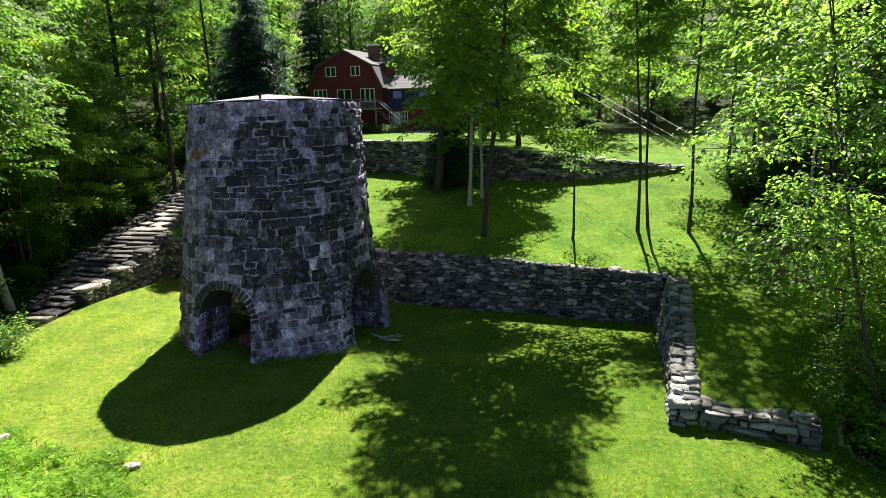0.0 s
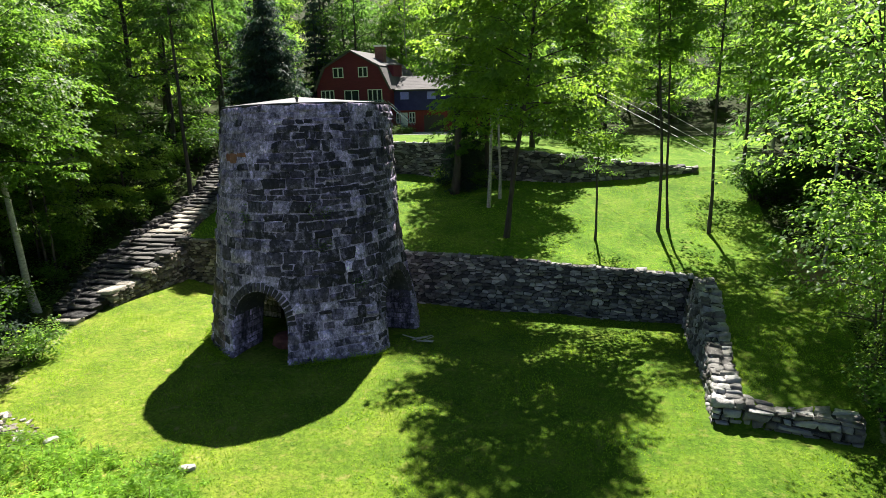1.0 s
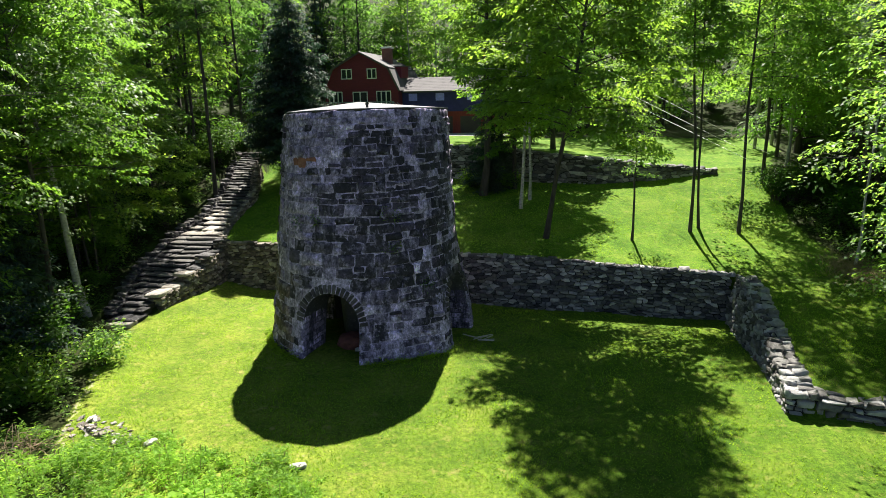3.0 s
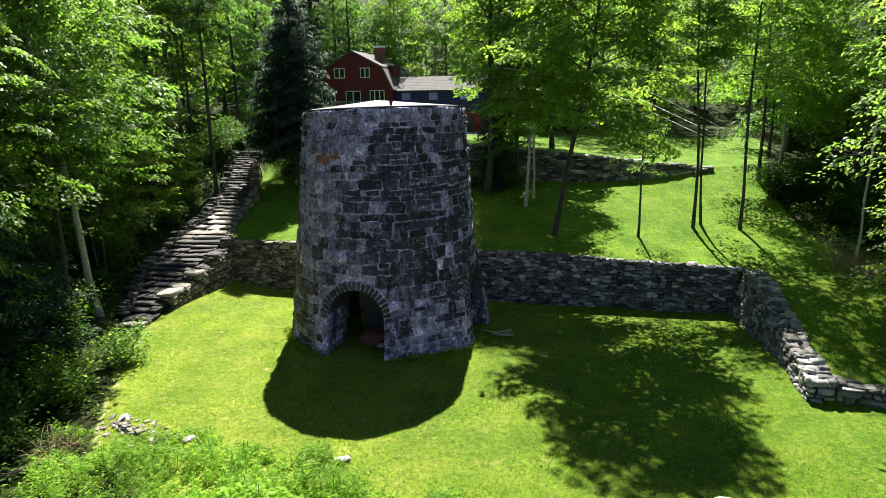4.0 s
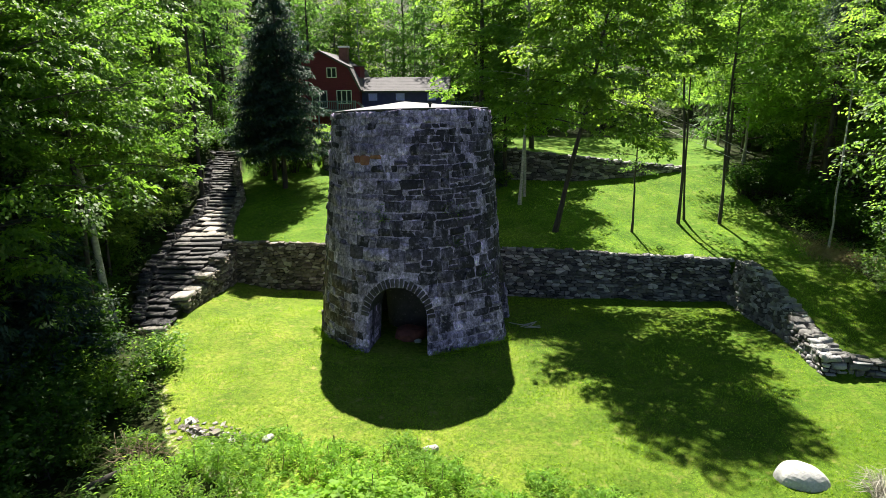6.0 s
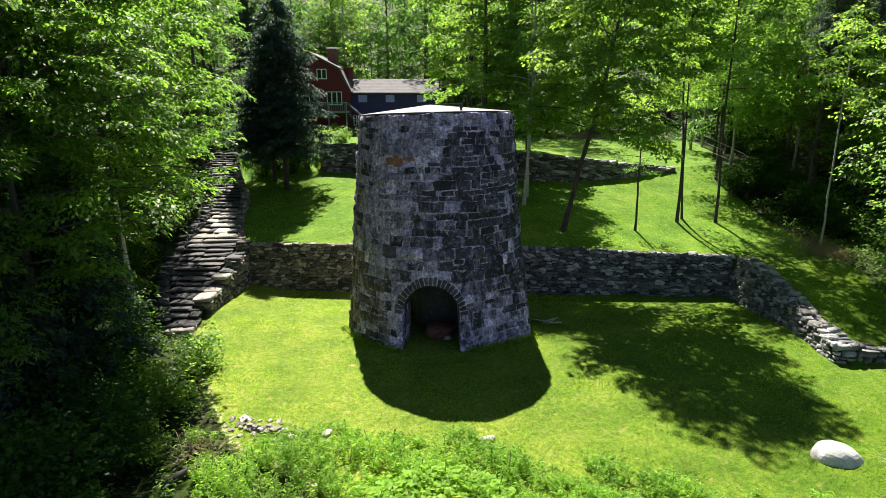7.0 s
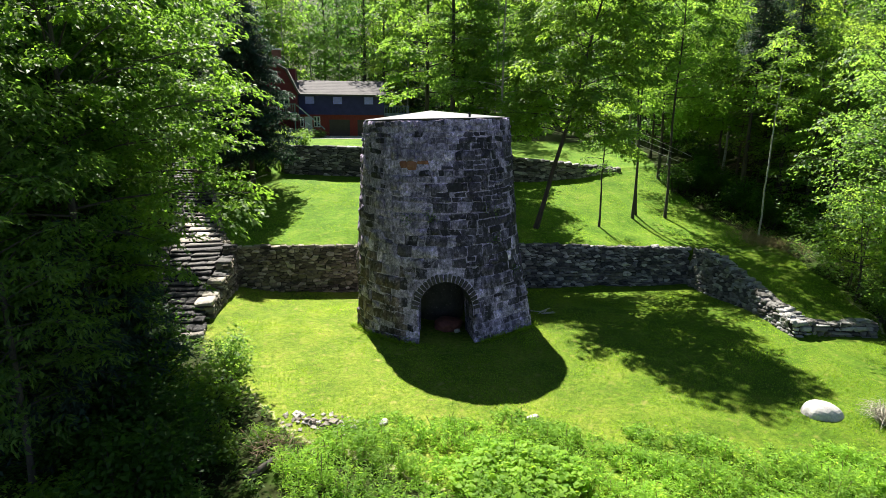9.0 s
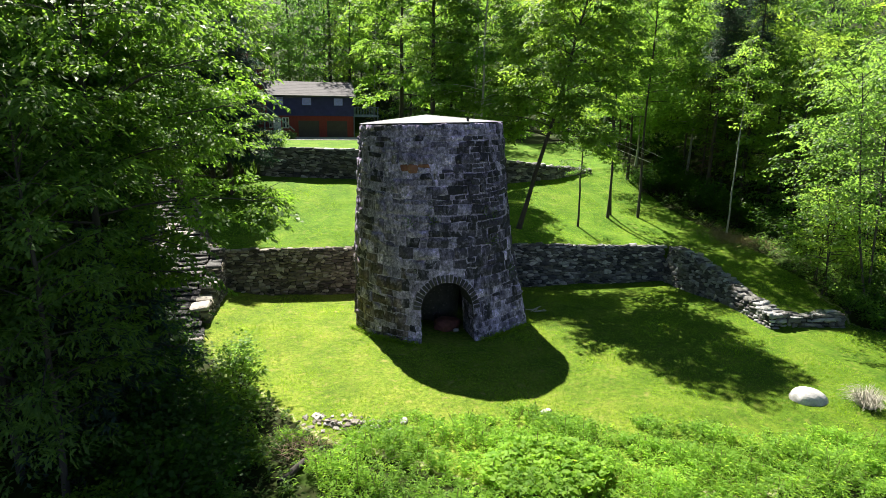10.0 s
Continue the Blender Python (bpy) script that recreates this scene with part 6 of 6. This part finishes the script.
# ---- shrubs ----
bush_a = stand(make_bush("shrub", 1.3, 1.9, 15, 10, 9, 0.16, 401, BANKLEAF), -27.5, 20.6, label="bright leafy shrub at the edge of the lawn", category="shrub", group="undergrowth")
bush_b = stand(make_bush("shrub", 1.2, 1.4, 14, 10, 9, 0.16, 402, MAPLE), -29.5, 14.0, label="low leafy shrub in the undergrowth", category="shrub", group="undergrowth")
bush_c = stand(make_bush("shrub", 1.5, 2.6, 16, 11, 9, 0.185, 403, DARKLEAF), -35.6, 34.0, label="tall leafy shrub under the trees", category="shrub", group="undergrowth")
SHRUBS = [(-30.4, 20.4, 2), (-31.8, 20.9, 2), (-32.6, 23.4, 2), (-28.0, 14.2, 2), (-27.3, 12.4, 2), (-29.0, 10.4, 2), (-29.8, 12.2, 2), (-27.6, 16.8, 0), (-29.0, 18.2, 0), (-30.6, 15.9, 2), (-29.4, 15.3, 2), (-30.2, 13.7, 2), (-28.9, 13.2, 2), (-29.9, 17.0, 2), (-28.2, 11.2, 2), (-31.5, 15.0, 2), (-29.4, 17.0, 0), (-30.4, 19.4, 2), (-30.6, 17.6, 2), (-27.9, 15.6, 1), (-31.5, 12.5, 2), (-28.5, 12.0, 1), (-26.5, 13.2, 1), (-30.8, 10.0, 0), (-27.2, 10.3, 1), (-33, 19, 2),
          (-34.6, 28.5, 0), (-35.2, 30.5, 0), (-35.9, 32.5, 0), (-36.4, 34.6, 0), (-35.3, 36.5, 0), (-36.6, 38.5, 0), (-35.9, 40.5, 1), (-37.4, 36.4, 1), (-37.0, 31.4, 0), (-37.2, 43.0, 2), (-38.6, 46.5, 0), (-39.4, 49.5, 2), (-37.0, 26.0, 2), (-38.4, 34.5, 2), (-40.5, 41.0, 2),
          (-41.0, 46.0, 2), (-42, 53, 2), (-36.8, 55.4, 2), (-38.3, 50.2, 2), (-38.5, 52.2, 2), (-37.9, 48.4, 2), (-37.6, 57.4, 2), (-39.2, 59.2, 2), (-35.4, 57.6, 2), (-38.6, 54.6, 2), (-33.6, 55.0, 2), (-30.6, 53.5, 2), (-32.2, 54.2, 2), (-33.2, 52.6, 2), (-30.8, 55.6, 2), (-29.4, 54.6, 2), (-27.8, 55.2, 0), (-25.9, 54.6, 1),
          (7.6, 21.4, 0), (8.6, 19.6, 1), (9.6, 22.0, 2), (12.2, 26.0, 0), (12.8, 28.5, 0), (12.4, 31.5, 2), (12.4, 34.0, 2), (11.6, 37.0, 2), (10.6, 41.0, 2), (11.5, 40.0, 2), (8.0, 45.6, 2), (8.9, 45.3, 2), (9.8, 45.2, 2), (10.7, 45.1, 2), (11.6, 45.0, 2), (12.5, 44.7, 2), (9.4, 46.4, 2), (10.8, 46.4, 2),
          (12.0, 47.0, 2), (13.5, 51.0, 2), (12.0, 38.5, 2), (10.4, 17.0, 1), (11.0, 15.0, 0), (12.5, 35.0, 2), (16, 56, 2), (14, 60, 2),
          (-29.2, 69.4, 1), (-12.0, 57.5, 1), (-10.5, 58.0, 0), (-11.4, 47.0, 1), (-14.5, 47.6, 1)]
round_bush = stand(make_bush("shrub", 1.25, 1.0, 26, 12, 9, 0.15, 404, BOXWOOD), -26.6, 70.2, label="low rounded pale green shrub before the house", category="shrub", group="shrubs before the house")
again(round_bush, -24.9, 70.6, 120, 0.85)
again(round_bush, -28.3, 69.8, 200, 0.7)
sr = np.random.default_rng(405)
for x, y, kind in SHRUBS:
    again((bush_a, bush_b, bush_c)[kind], x, y, sr.uniform(0, 360), sr.uniform(0.75, 1.25))


# ---- grass and weeds ----
def meadow_edge(x):
    """The lawn is mown down to this line; tall weeds stand in front of it."""
    return np.interp(x, [-27, -24, -20, -15, -8, 0, 8, 14], [16.2, 14.0, 15.2, 14.0, 11.6, 9.6, 8.6, 8.0]) + 0.5 * np.sin(x * 1.1) + 0.3 * np.sin(x * 2.7)


def grass_blades():
    rng = np.random.default_rng(501)
    sets = [(130000, -30, 9, 9, 34), (50000, -31, 9, 34, 50)]
    ps = []
    for n, xa, xb, ya, yb in sets:
        x, y = rng.uniform(xa, xb, n), rng.uniform(ya, yb, n)
        keep = is_lawn(x, y) & (y > meadow_edge(x) - 0.4) & (np.hypot(x + 16.6, y - 27.6) > 5.0) & (np.abs(y - wall_y(x) - 0.4) > 0.75) & (np.abs(x - 2.7) > 0.55)
        keep &= ~((y < 22.2) & (y > 20.0) & (x > 1.8) & (x < 7))
        ps.append(np.stack([x[keep], y[keep]], -1))
    p = np.concatenate(ps)
    n = len(p)
    z = ground_z(p[:, 0], p[:, 1])
    az = rng.uniform(0, 2 * np.pi, n)
    patch = 0.7 + 0.5 * np.sin(p[:, 0] * 0.8 + 1.3 * np.sin(p[:, 1] * 0.5)) * np.sin(p[:, 1] * 0.9)
    h = rng.uniform(0.03, 0.09, n) * np.clip(patch, 0.45, 1.3)
    w = rng.uniform(0.012, 0.03, n)
    dx, dy = np.cos(az) * w, np.sin(az) * w
    lx, ly = rng.normal(0, 0.05, n), rng.normal(0, 0.05, n)
    v = np.stack([np.stack([p[:, 0] - dx, p[:, 1] - dy, z - 0.01], -1), np.stack([p[:, 0] + dx, p[:, 1] + dy, z - 0.01], -1), np.stack([p[:, 0] + lx, p[:, 1] + ly, z + h], -1)], 1).reshape(-1, 3)
    ob = put("grass", np_mesh("grass", v, None, np.arange(n * 3).reshape(-1, 3)), BLADE)
    tagged(ob, "short mown green lawn grass with lighter tufts", "grass", kind="stuff")


def weeds():
    rng = np.random.default_rng(502)
    n = 13000
    x, y = rng.uniform(-27, 10, n), rng.uniform(6.5, 16.5, n)
    keep = (y < meadow_edge(x) + rng.normal(0, 0.25, n)) & (y > 7) & (x > -24.3 + 0.4 * (11.5 - y) + rng.normal(0, 0.3, n))
    clump = np.sin(x * 1.3 + 2 * np.sin(y * 0.6)) * np.sin(y * 1.5 + x * 0.4)
    keep &= rng.random(n) < 0.72 + 0.35 * clump
    x, y = x[keep], y[keep]
    n = len(x)
    z = ground_z(x, y)
    h = rng.uniform(0.4, 0.85, n) * (0.72 + 0.55 * np.sin(x * 1.3 + 1.5 * np.sin(y * 1.1)) * np.sin(y * 1.7 + x * 0.5)) * np.clip((meadow_edge(x) - y + 0.6) / 1.6, 0.35, 1)
    k = 22
    t = np.tile(np.linspace(0.08, 1.0, k), n)
    hx = np.repeat(h, k)
    lx, ly = np.repeat(rng.normal(0, 0.12, n), k), np.repeat(rng.normal(0, 0.12, n), k)
    P = np.stack([np.repeat(x, k) + lx * t, np.repeat(y, k) + ly * t, np.repeat(z, k) + hx * t], -1)
    v, q = leaf_cloud(P, 1, (0.05, 0.05, 0.02), 0.165, rng, 0.9, -0.2, 0.24)
    ob = put("weeds", np_mesh("weeds", v, q), WEED)
    tagged(ob, "tall bright green weeds and goldenrod before the lawn", "weeds", kind="stuff")
    pick = rng.choice(n, 420, replace=False)
    st = []
    for i in pick:
        top = h[i] * rng.uniform(1.05, 1.4)
        dx, dy = rng.normal(0, 0.1, 2)
        st.append(([(x[i], y[i], z[i]), (x[i] + dx * 0.4, y[i] + dy * 0.4, z[i] + top * 0.6), (x[i] + dx, y[i] + dy, z[i] + top)], [0.011, 0.009, 0.014]))
    v, q = tubes(st, 4)
    tagged(put("dry_stalks", np_mesh("dry_stalks", v, q), STALK), "last year's dry brown weed stalks", "weeds", kind="stuff")
    # a patch of broad-leaved ground cover among them
    m = 2600
    a, r = rng.uniform(0, 2 * np.pi, m), np.sqrt(rng.random(m))
    cx, cy = -16.4 + 2.3 * r * np.cos(a), 10.4 + 1.6 * r * np.sin(a)
    P = np.stack([cx, cy, ground_z(cx, cy) + rng.uniform(0.3, 0.62, m)], -1)
    v, q = leaf_cloud(P, 1, (0.02, 0.02, 0.02), 0.2, rng, 0.3, 0.05, 0.95)
    ob = put("broadleaf_patch", np_mesh("broadleaf_patch", v, q), WEED)
    tagged(ob, "patch of broad round leaves among the weeds", "weeds", kind="stuff")
    # coarse tufts and clover in the mown lawn
    m = 6000
    cx, cy = rng.uniform(-29, 8, m), rng.uniform(9, 49, m)
    keep = is_lawn(cx, cy) & (cy > meadow_edge(cx)) & (np.hypot(cx + 16.6, cy - 27.6) > 5.4) & (np.abs(cy - wall_y(cx) - 0.5) > 0.85) & (np.abs(cx - 2.7) > 0.7)
    keep &= ~((cy < 22.2) & (cy > 20.0) & (cx > 1.8) & (cx < 7))
    keep &= rng.random(m) < np.clip(0.25 + 0.9 * np.sin(cx * 0.6 + 1.7 * np.sin(cy * 0.35)) * np.sin(cy * 0.55 + 1.1 * np.sin(cx * 0.3)), 0.03, 1) + 0.6 * (cy > 34) * (cy < 37.5) * (cx < -20)
    cx, cy = cx[keep], cy[keep]
    P = np.stack([cx, cy, ground_z(cx, cy) + 0.03], -1)
    v, q = leaf_cloud(P, 6, (0.09, 0.09, 0.018), 0.075, rng, 0.3, -0.1, 0.5)
    ob = put("lawn_tufts", np_mesh("lawn_tufts", v, q), TUFT)
    tagged(ob, "paler clover and coarse tufts in the mown lawn", "grass", kind="stuff")
    # rough growth on the shaded side and the banks
    m = 3200
    xs, ys = rng.uniform(-46, -24, m), rng.uniform(7, 52, m)
    x2, y2 = rng.uniform(6.5, 16, 1600), rng.uniform(12, 50, 1600)
    xs, ys = np.concatenate([xs, x2]), np.concatenate([ys, y2])
    keep = ~is_lawn(xs, ys) & ~((xs > np.interp(ys, [25, 30.5, 44, 52], [-31.9, -34, -35.6, -38.4])) & (xs < -29) & (ys > 24.8)) & ~((xs < 7.2) & (ys > 19) & (ys < 22.5))
    xs, ys = xs[keep], ys[keep]
    m = len(xs)
    k = 14
    hh = np.repeat(rng.uniform(0.2, 0.7, m), k)
    t = np.tile(np.linspace(0.1, 1.0, k), m)
    P = np.stack([np.repeat(xs, k), np.repeat(ys, k), np.repeat(ground_z(xs, ys), k) + hh * t], -1)
    v, q = leaf_cloud(P, 1, (0.10, 0.10, 0.03), 0.22, rng, 0.5, 0.1, 0.34)
    ob = put("undergrowth", np_mesh("undergrowth", v, q), ASH)
    tagged(ob, "rough leafy undergrowth under the trees", "undergrowth", kind="stuff")


def dry_grass():
    """Long bleached grass at the edge of the wood on the bank."""
    rng = np.random.default_rng(503)
    n = 2600
    x, y = 9.3 + rng.normal(0, 0.8, n), 34.0 + rng.normal(0, 1.5, n)
    P = np.stack([x, y, ground_z(x, y) + 0.02], -1)
    v, q = leaf_cloud(P, 1, (0.02, 0.02, 0.01), 0.5, rng, 0.9, -0.9, 0.05)
    tagged(put("dry_grass", np_mesh("dry_grass", v, q), STALK), "long bleached dry grass at the wood's edge", "grass", kind="stuff")


def dry_shrub():
    """A low tangle of bleached dead twigs, arching up from one root."""
    rng = np.random.default_rng(504)
    cx, cy = -0.6, 12.3
    z = float(ground_z(cx, cy))
    st = []
    for i in range(240):
        a, r, h = rng.uniform(0, 2 * np.pi), 0.95 * math.sqrt(rng.random()), rng.uniform(0.25, 0.85)
        r0 = 0.3 * rng.random()
        dx, dy = math.cos(a), math.sin(a)
        bend = rng.normal(0, 0.12, 2)
        st.append(([(cx + dx * r0, cy + dy * r0, z - 0.03), (cx + dx * (r0 + 0.4 * r) + bend[0], cy + dy * (r0 + 0.4 * r) + bend[1], z + h), (cx + dx * (r0 + r), cy + dy * (r0 + r), z + h * rng.uniform(0.5, 1.1))], [0.012, 0.009, 0.005]))
    v, q = tubes(st, 4)
    tagged(put("dry_shrub", np_mesh("dry_shrub", v, q), TWIG), "low tangled shrub of bleached dead twigs beside the boulder", "shrub")


grass_blades()
weeds()
dry_shrub()
dry_grass()


# ---- loose stones, boulder, log ----
BOULDER = surface("pale_boulder", (0.40, 0.385, 0.37), (0.58, 0.56, 0.54), 2.5, 14, 0.9, 0.5)
PALE_STONE = stone_material("pale_stone", [(0.0, (0.30, 0.285, 0.27)), (1.0, (0.46, 0.445, 0.43))], crust=0.3)


def rock(name, x, y, sx, sy, sz, seed, material, label, detail=3, turn=0.0, category="stone", group="", sunk=0.55, uneven=1.0, ridge=0.0):
    rng = np.random.default_rng(seed)
    bm = bmesh.new()
    bmesh.ops.create_icosphere(bm, subdivisions=detail, radius=1.0)
    off = Vector(rng.uniform(-50, 50, 3))
    for v in bm.verts:
        p = v.co.copy()
        n1 = noise.noise(p * 0.9 + off)
        n2 = noise.noise(p * 2.3 + off)
        f = 1 + uneven * (0.28 * n1 + 0.12 * n2)
        flat = 1 - 0.18 * max(0.0, p.z)
        v.co = Vector((p.x * sx * f, p.y * sy * f, p.z * sz * f * flat * (1 - ridge * p.x)))
    ob = part(name, bm, material, None)
    ob.matrix_world = pose(x, y, float(ground_z(x, y)) + sz * sunk, 0, 0, turn)
    return tagged(ob, label, category, group)


rock("boulder", -2.6, 13.32, 0.92, 0.76, 1.1, 607, BOULDER, "large smooth whitish boulder sunk in the lawn", 4, -14, "boulder", sunk=-0.34, uneven=0.35, ridge=0.3)
rock("stone", -14.75, 14.45, 0.30, 0.17, 0.12, 602, PALE_STONE, "small pale angular stone in the grass", 2, 25)
rock("stone", -20.7, 14.9, 0.27, 0.15, 0.10, 603, PALE_STONE, "small pale flat stone among weeds", 2, 60)
RUBBLE = stone_material("broken_stone", [(0.0, (0.10, 0.08, 0.064)), (0.6, (0.23, 0.20, 0.172)), (1.0, (0.52, 0.49, 0.46))])
rr = np.random.default_rng(604)
for i in range(120):
    a, r = rr.uniform(0, 2 * np.pi), rr.random() ** 0.75
    x, y = -22.9 + 1.9 * r * math.cos(a) - 0.6 * math.sin(a), 15.1 + 1.0 * r * math.sin(a) - 0.25 * r * math.cos(a)
    s_ = rr.uniform(0.04, 0.13) if i > 6 else rr.uniform(0.17, 0.27)
    bm = box(-s_, s_, -s_ * rr.uniform(0.5, 0.8), s_ * rr.uniform(0.5, 0.8), -s_ * 0.22, s_ * 0.22)
    for v in bm.verts:
        v.co = v.co * rr.uniform(0.7, 1.15) + Vector(rr.uniform(-0.2, 0.2, 3)) * s_
    ob = part("rubble_stone", bm, RUBBLE, None)
    ob.matrix_world = pose(x, y, float(ground_z(x, y)) + s_ * 0.2 + 0.16 * (1 - r) * rr.random(), rr.uniform(-22, 22), rr.uniform(-22, 22), rr.uniform(0, 360))
    tagged(ob, "broken flat stone in a small rubble heap", "stone", "rubble heap")
tw = []
for i in range(90):
    x, y = -24.6 + rr.normal(0, 0.55), 13.5 + rr.normal(0, 0.5)
    a, l = rr.uniform(0, 2 * np.pi), rr.uniform(0.4, 1.1)
    z = float(ground_z(x, y))
    p0 = np.array([x, y, z + rr.uniform(0.0, 0.3)])
    p2 = p0 + np.array([math.cos(a) * l, math.sin(a) * l, rr.uniform(0.0, 0.55)])
    tw.append(([p0, (p0 + p2) / 2 + np.array([0, 0, 0.1]), p2], [0.012, 0.010, 0.005]))
v, q = tubes(tw, 4)
DRY = surface("dry_brush", (0.22, 0.15, 0.09), (0.36, 0.27, 0.17), 5, 30, 0.95, 0.2)
tagged(put("dry_brush", np_mesh("dry_brush", v, q), DRY), "tangle of dry brown twigs at the lawn's edge", "brushwood", kind="stuff")
v, q = tubes([([(-25.5, 11.7, 0.02), (-25.0, 12.3, 0.10), (-24.6, 12.8, 0.1)], [0.14, 0.13, 0.12])], 9)
tagged(put("log", np_mesh("log", v, q, smooth=True), BARK), "fallen grey log lying in the undergrowth", "log")


# ---- wires and poles ----
POLE_WOOD = surface("grey_pole_wood", (0.24, 0.235, 0.22), (0.36, 0.35, 0.33), 4, 25, 0.9, 0.4, stretch=(1, 1, 0.2))
WIRE = surface("pale_wire", (0.42, 0.42, 0.43), (0.55, 0.55, 0.56), 4, 25, 0.4, 0.0)
for x, y, h in ((9.8, 60.0, 7.0), (11.6, 61.5, 7.4)):
    z = float(ground_z(x, y))
    pole = empty("utility_pole", pose(x, y, z), "weathered grey wooden utility pole at the wood's edge", "pole", "utility poles")
    v, q = tubes([([(0, 0, -0.3), (0.02, 0, h * 0.5), (0, 0.02, h)], [0.15, 0.13, 0.11])], 9)
    put("post", np_mesh("post", v, q, smooth=True), POLE_WOOD, pole)
    part("cross_arm", box(-0.9, 0.9, -0.06, 0.06, h - 0.5, h - 0.38, 0.01), POLE_WOOD, pole)
for a, b in (((-11.3, 63.0, 16.05), (4.3, 39.0, 7.73)), ((-10.8, 63.0, 16.6), (3.8, 39.0, 8.4)), ((-13.4, 63.0, 19.4), (5.4, 39.0, 8.1))):
    a, b = np.array(a), np.array(b)
    t = np.linspace(0, 1, 24)[:, None]
    pts = a + (b - a) * t
    pts[:, 2] -= 0.06 * (4 * t * (1 - t))[:, 0]
    v, q = tubes([(pts, np.full(24, 0.012))], 5)
    tagged(put("power_line", np_mesh("power_line", v, q, smooth=True), WIRE), "thin pale overhead wire crossing between the trees", "wire", "overhead wires")


# ---- on and round the kiln ----
DRY_BOARD = surface("bleached_board", (0.36, 0.32, 0.27), (0.52, 0.47, 0.41), 4, 25, 0.9, 0.3, stretch=(0.2, 1, 1))


def boards_by_kiln():
    rng = np.random.default_rng(701)
    for i in range(7):
        x, y = -10.6 + rng.uniform(-0.5, 0.5), 26.6 + rng.uniform(-0.4, 0.4)
        ob = part("board", box(-0.42, 0.42, -0.035, 0.035, 0, 0.02, 0.004), DRY_BOARD, None)
        ob.matrix_world = pose(x, y, float(ground_z(x, y)) + 0.05 + 0.03 * i, 0, rng.uniform(-2, 2), rng.uniform(-30, 60))
        tagged(ob, "loose weathered board lying on the grass", "board", "loose boards")


boards_by_kiln()
ob = rock("rusty_lump", -16.55, 24.7, 0.85, 0.6, 0.48, 702, RUST, "reddish rusty lump inside the kiln's arch", 3, 15, "scrap iron")
rock("stone", -16.1, 24.2, 0.22, 0.18, 0.14, 703, PALE_STONE, "pale stone lying inside the kiln's arch", 1, 40)


def tufts():
    rng = np.random.default_rng(711)
    for th, z, n in ((-104, 6.55, 90), (-118, 6.3, 60), (-57, 5.2, 90), (-55, 6.6, 80), (-62, 6.9, 50), (-36, 3.3, 70)):
        p = kiln(np.full(n, th) + rng.normal(0, 2.2, n), np.full(n, z) + rng.normal(0, 0.16, n), np.full(n, 0.04))
        v, q = leaf_cloud(p, 2, (0.03, 0.03, 0.04), 0.09, rng, 0.8, 0.3, 0.5)
        tagged(put("wall_plant", np_mesh("wall_plant", v, q), ASH), "small green plant rooted in the stone joints", "plant", kind="stuff")


tufts()
fr = np.random.default_rng(712)
fth = fr.uniform(-178, 10, 700)
fth = fth[[all(abs((t - a + 180) % 360 - 180) > 19 for a in K_ARCH) and fr.random() < 0.35 + 0.6 * math.sin(t * 0.13) ** 2 for t in fth]]
fp = kiln(fth, np.full(len(fth), 0.1), fr.uniform(0.08, 0.4, len(fth)))
fp[:, 2] = ground_z(fp[:, 0], fp[:, 1]) + 0.04
v, q = leaf_cloud(fp, 9, (0.10, 0.10, 0.08), 0.15, fr, 0.9, -0.4, 0.25)
tagged(put("foot_grass", np_mesh("foot_grass", v, q), BLADE), "long unmown grass at the kiln's foot", "grass", kind="stuff")
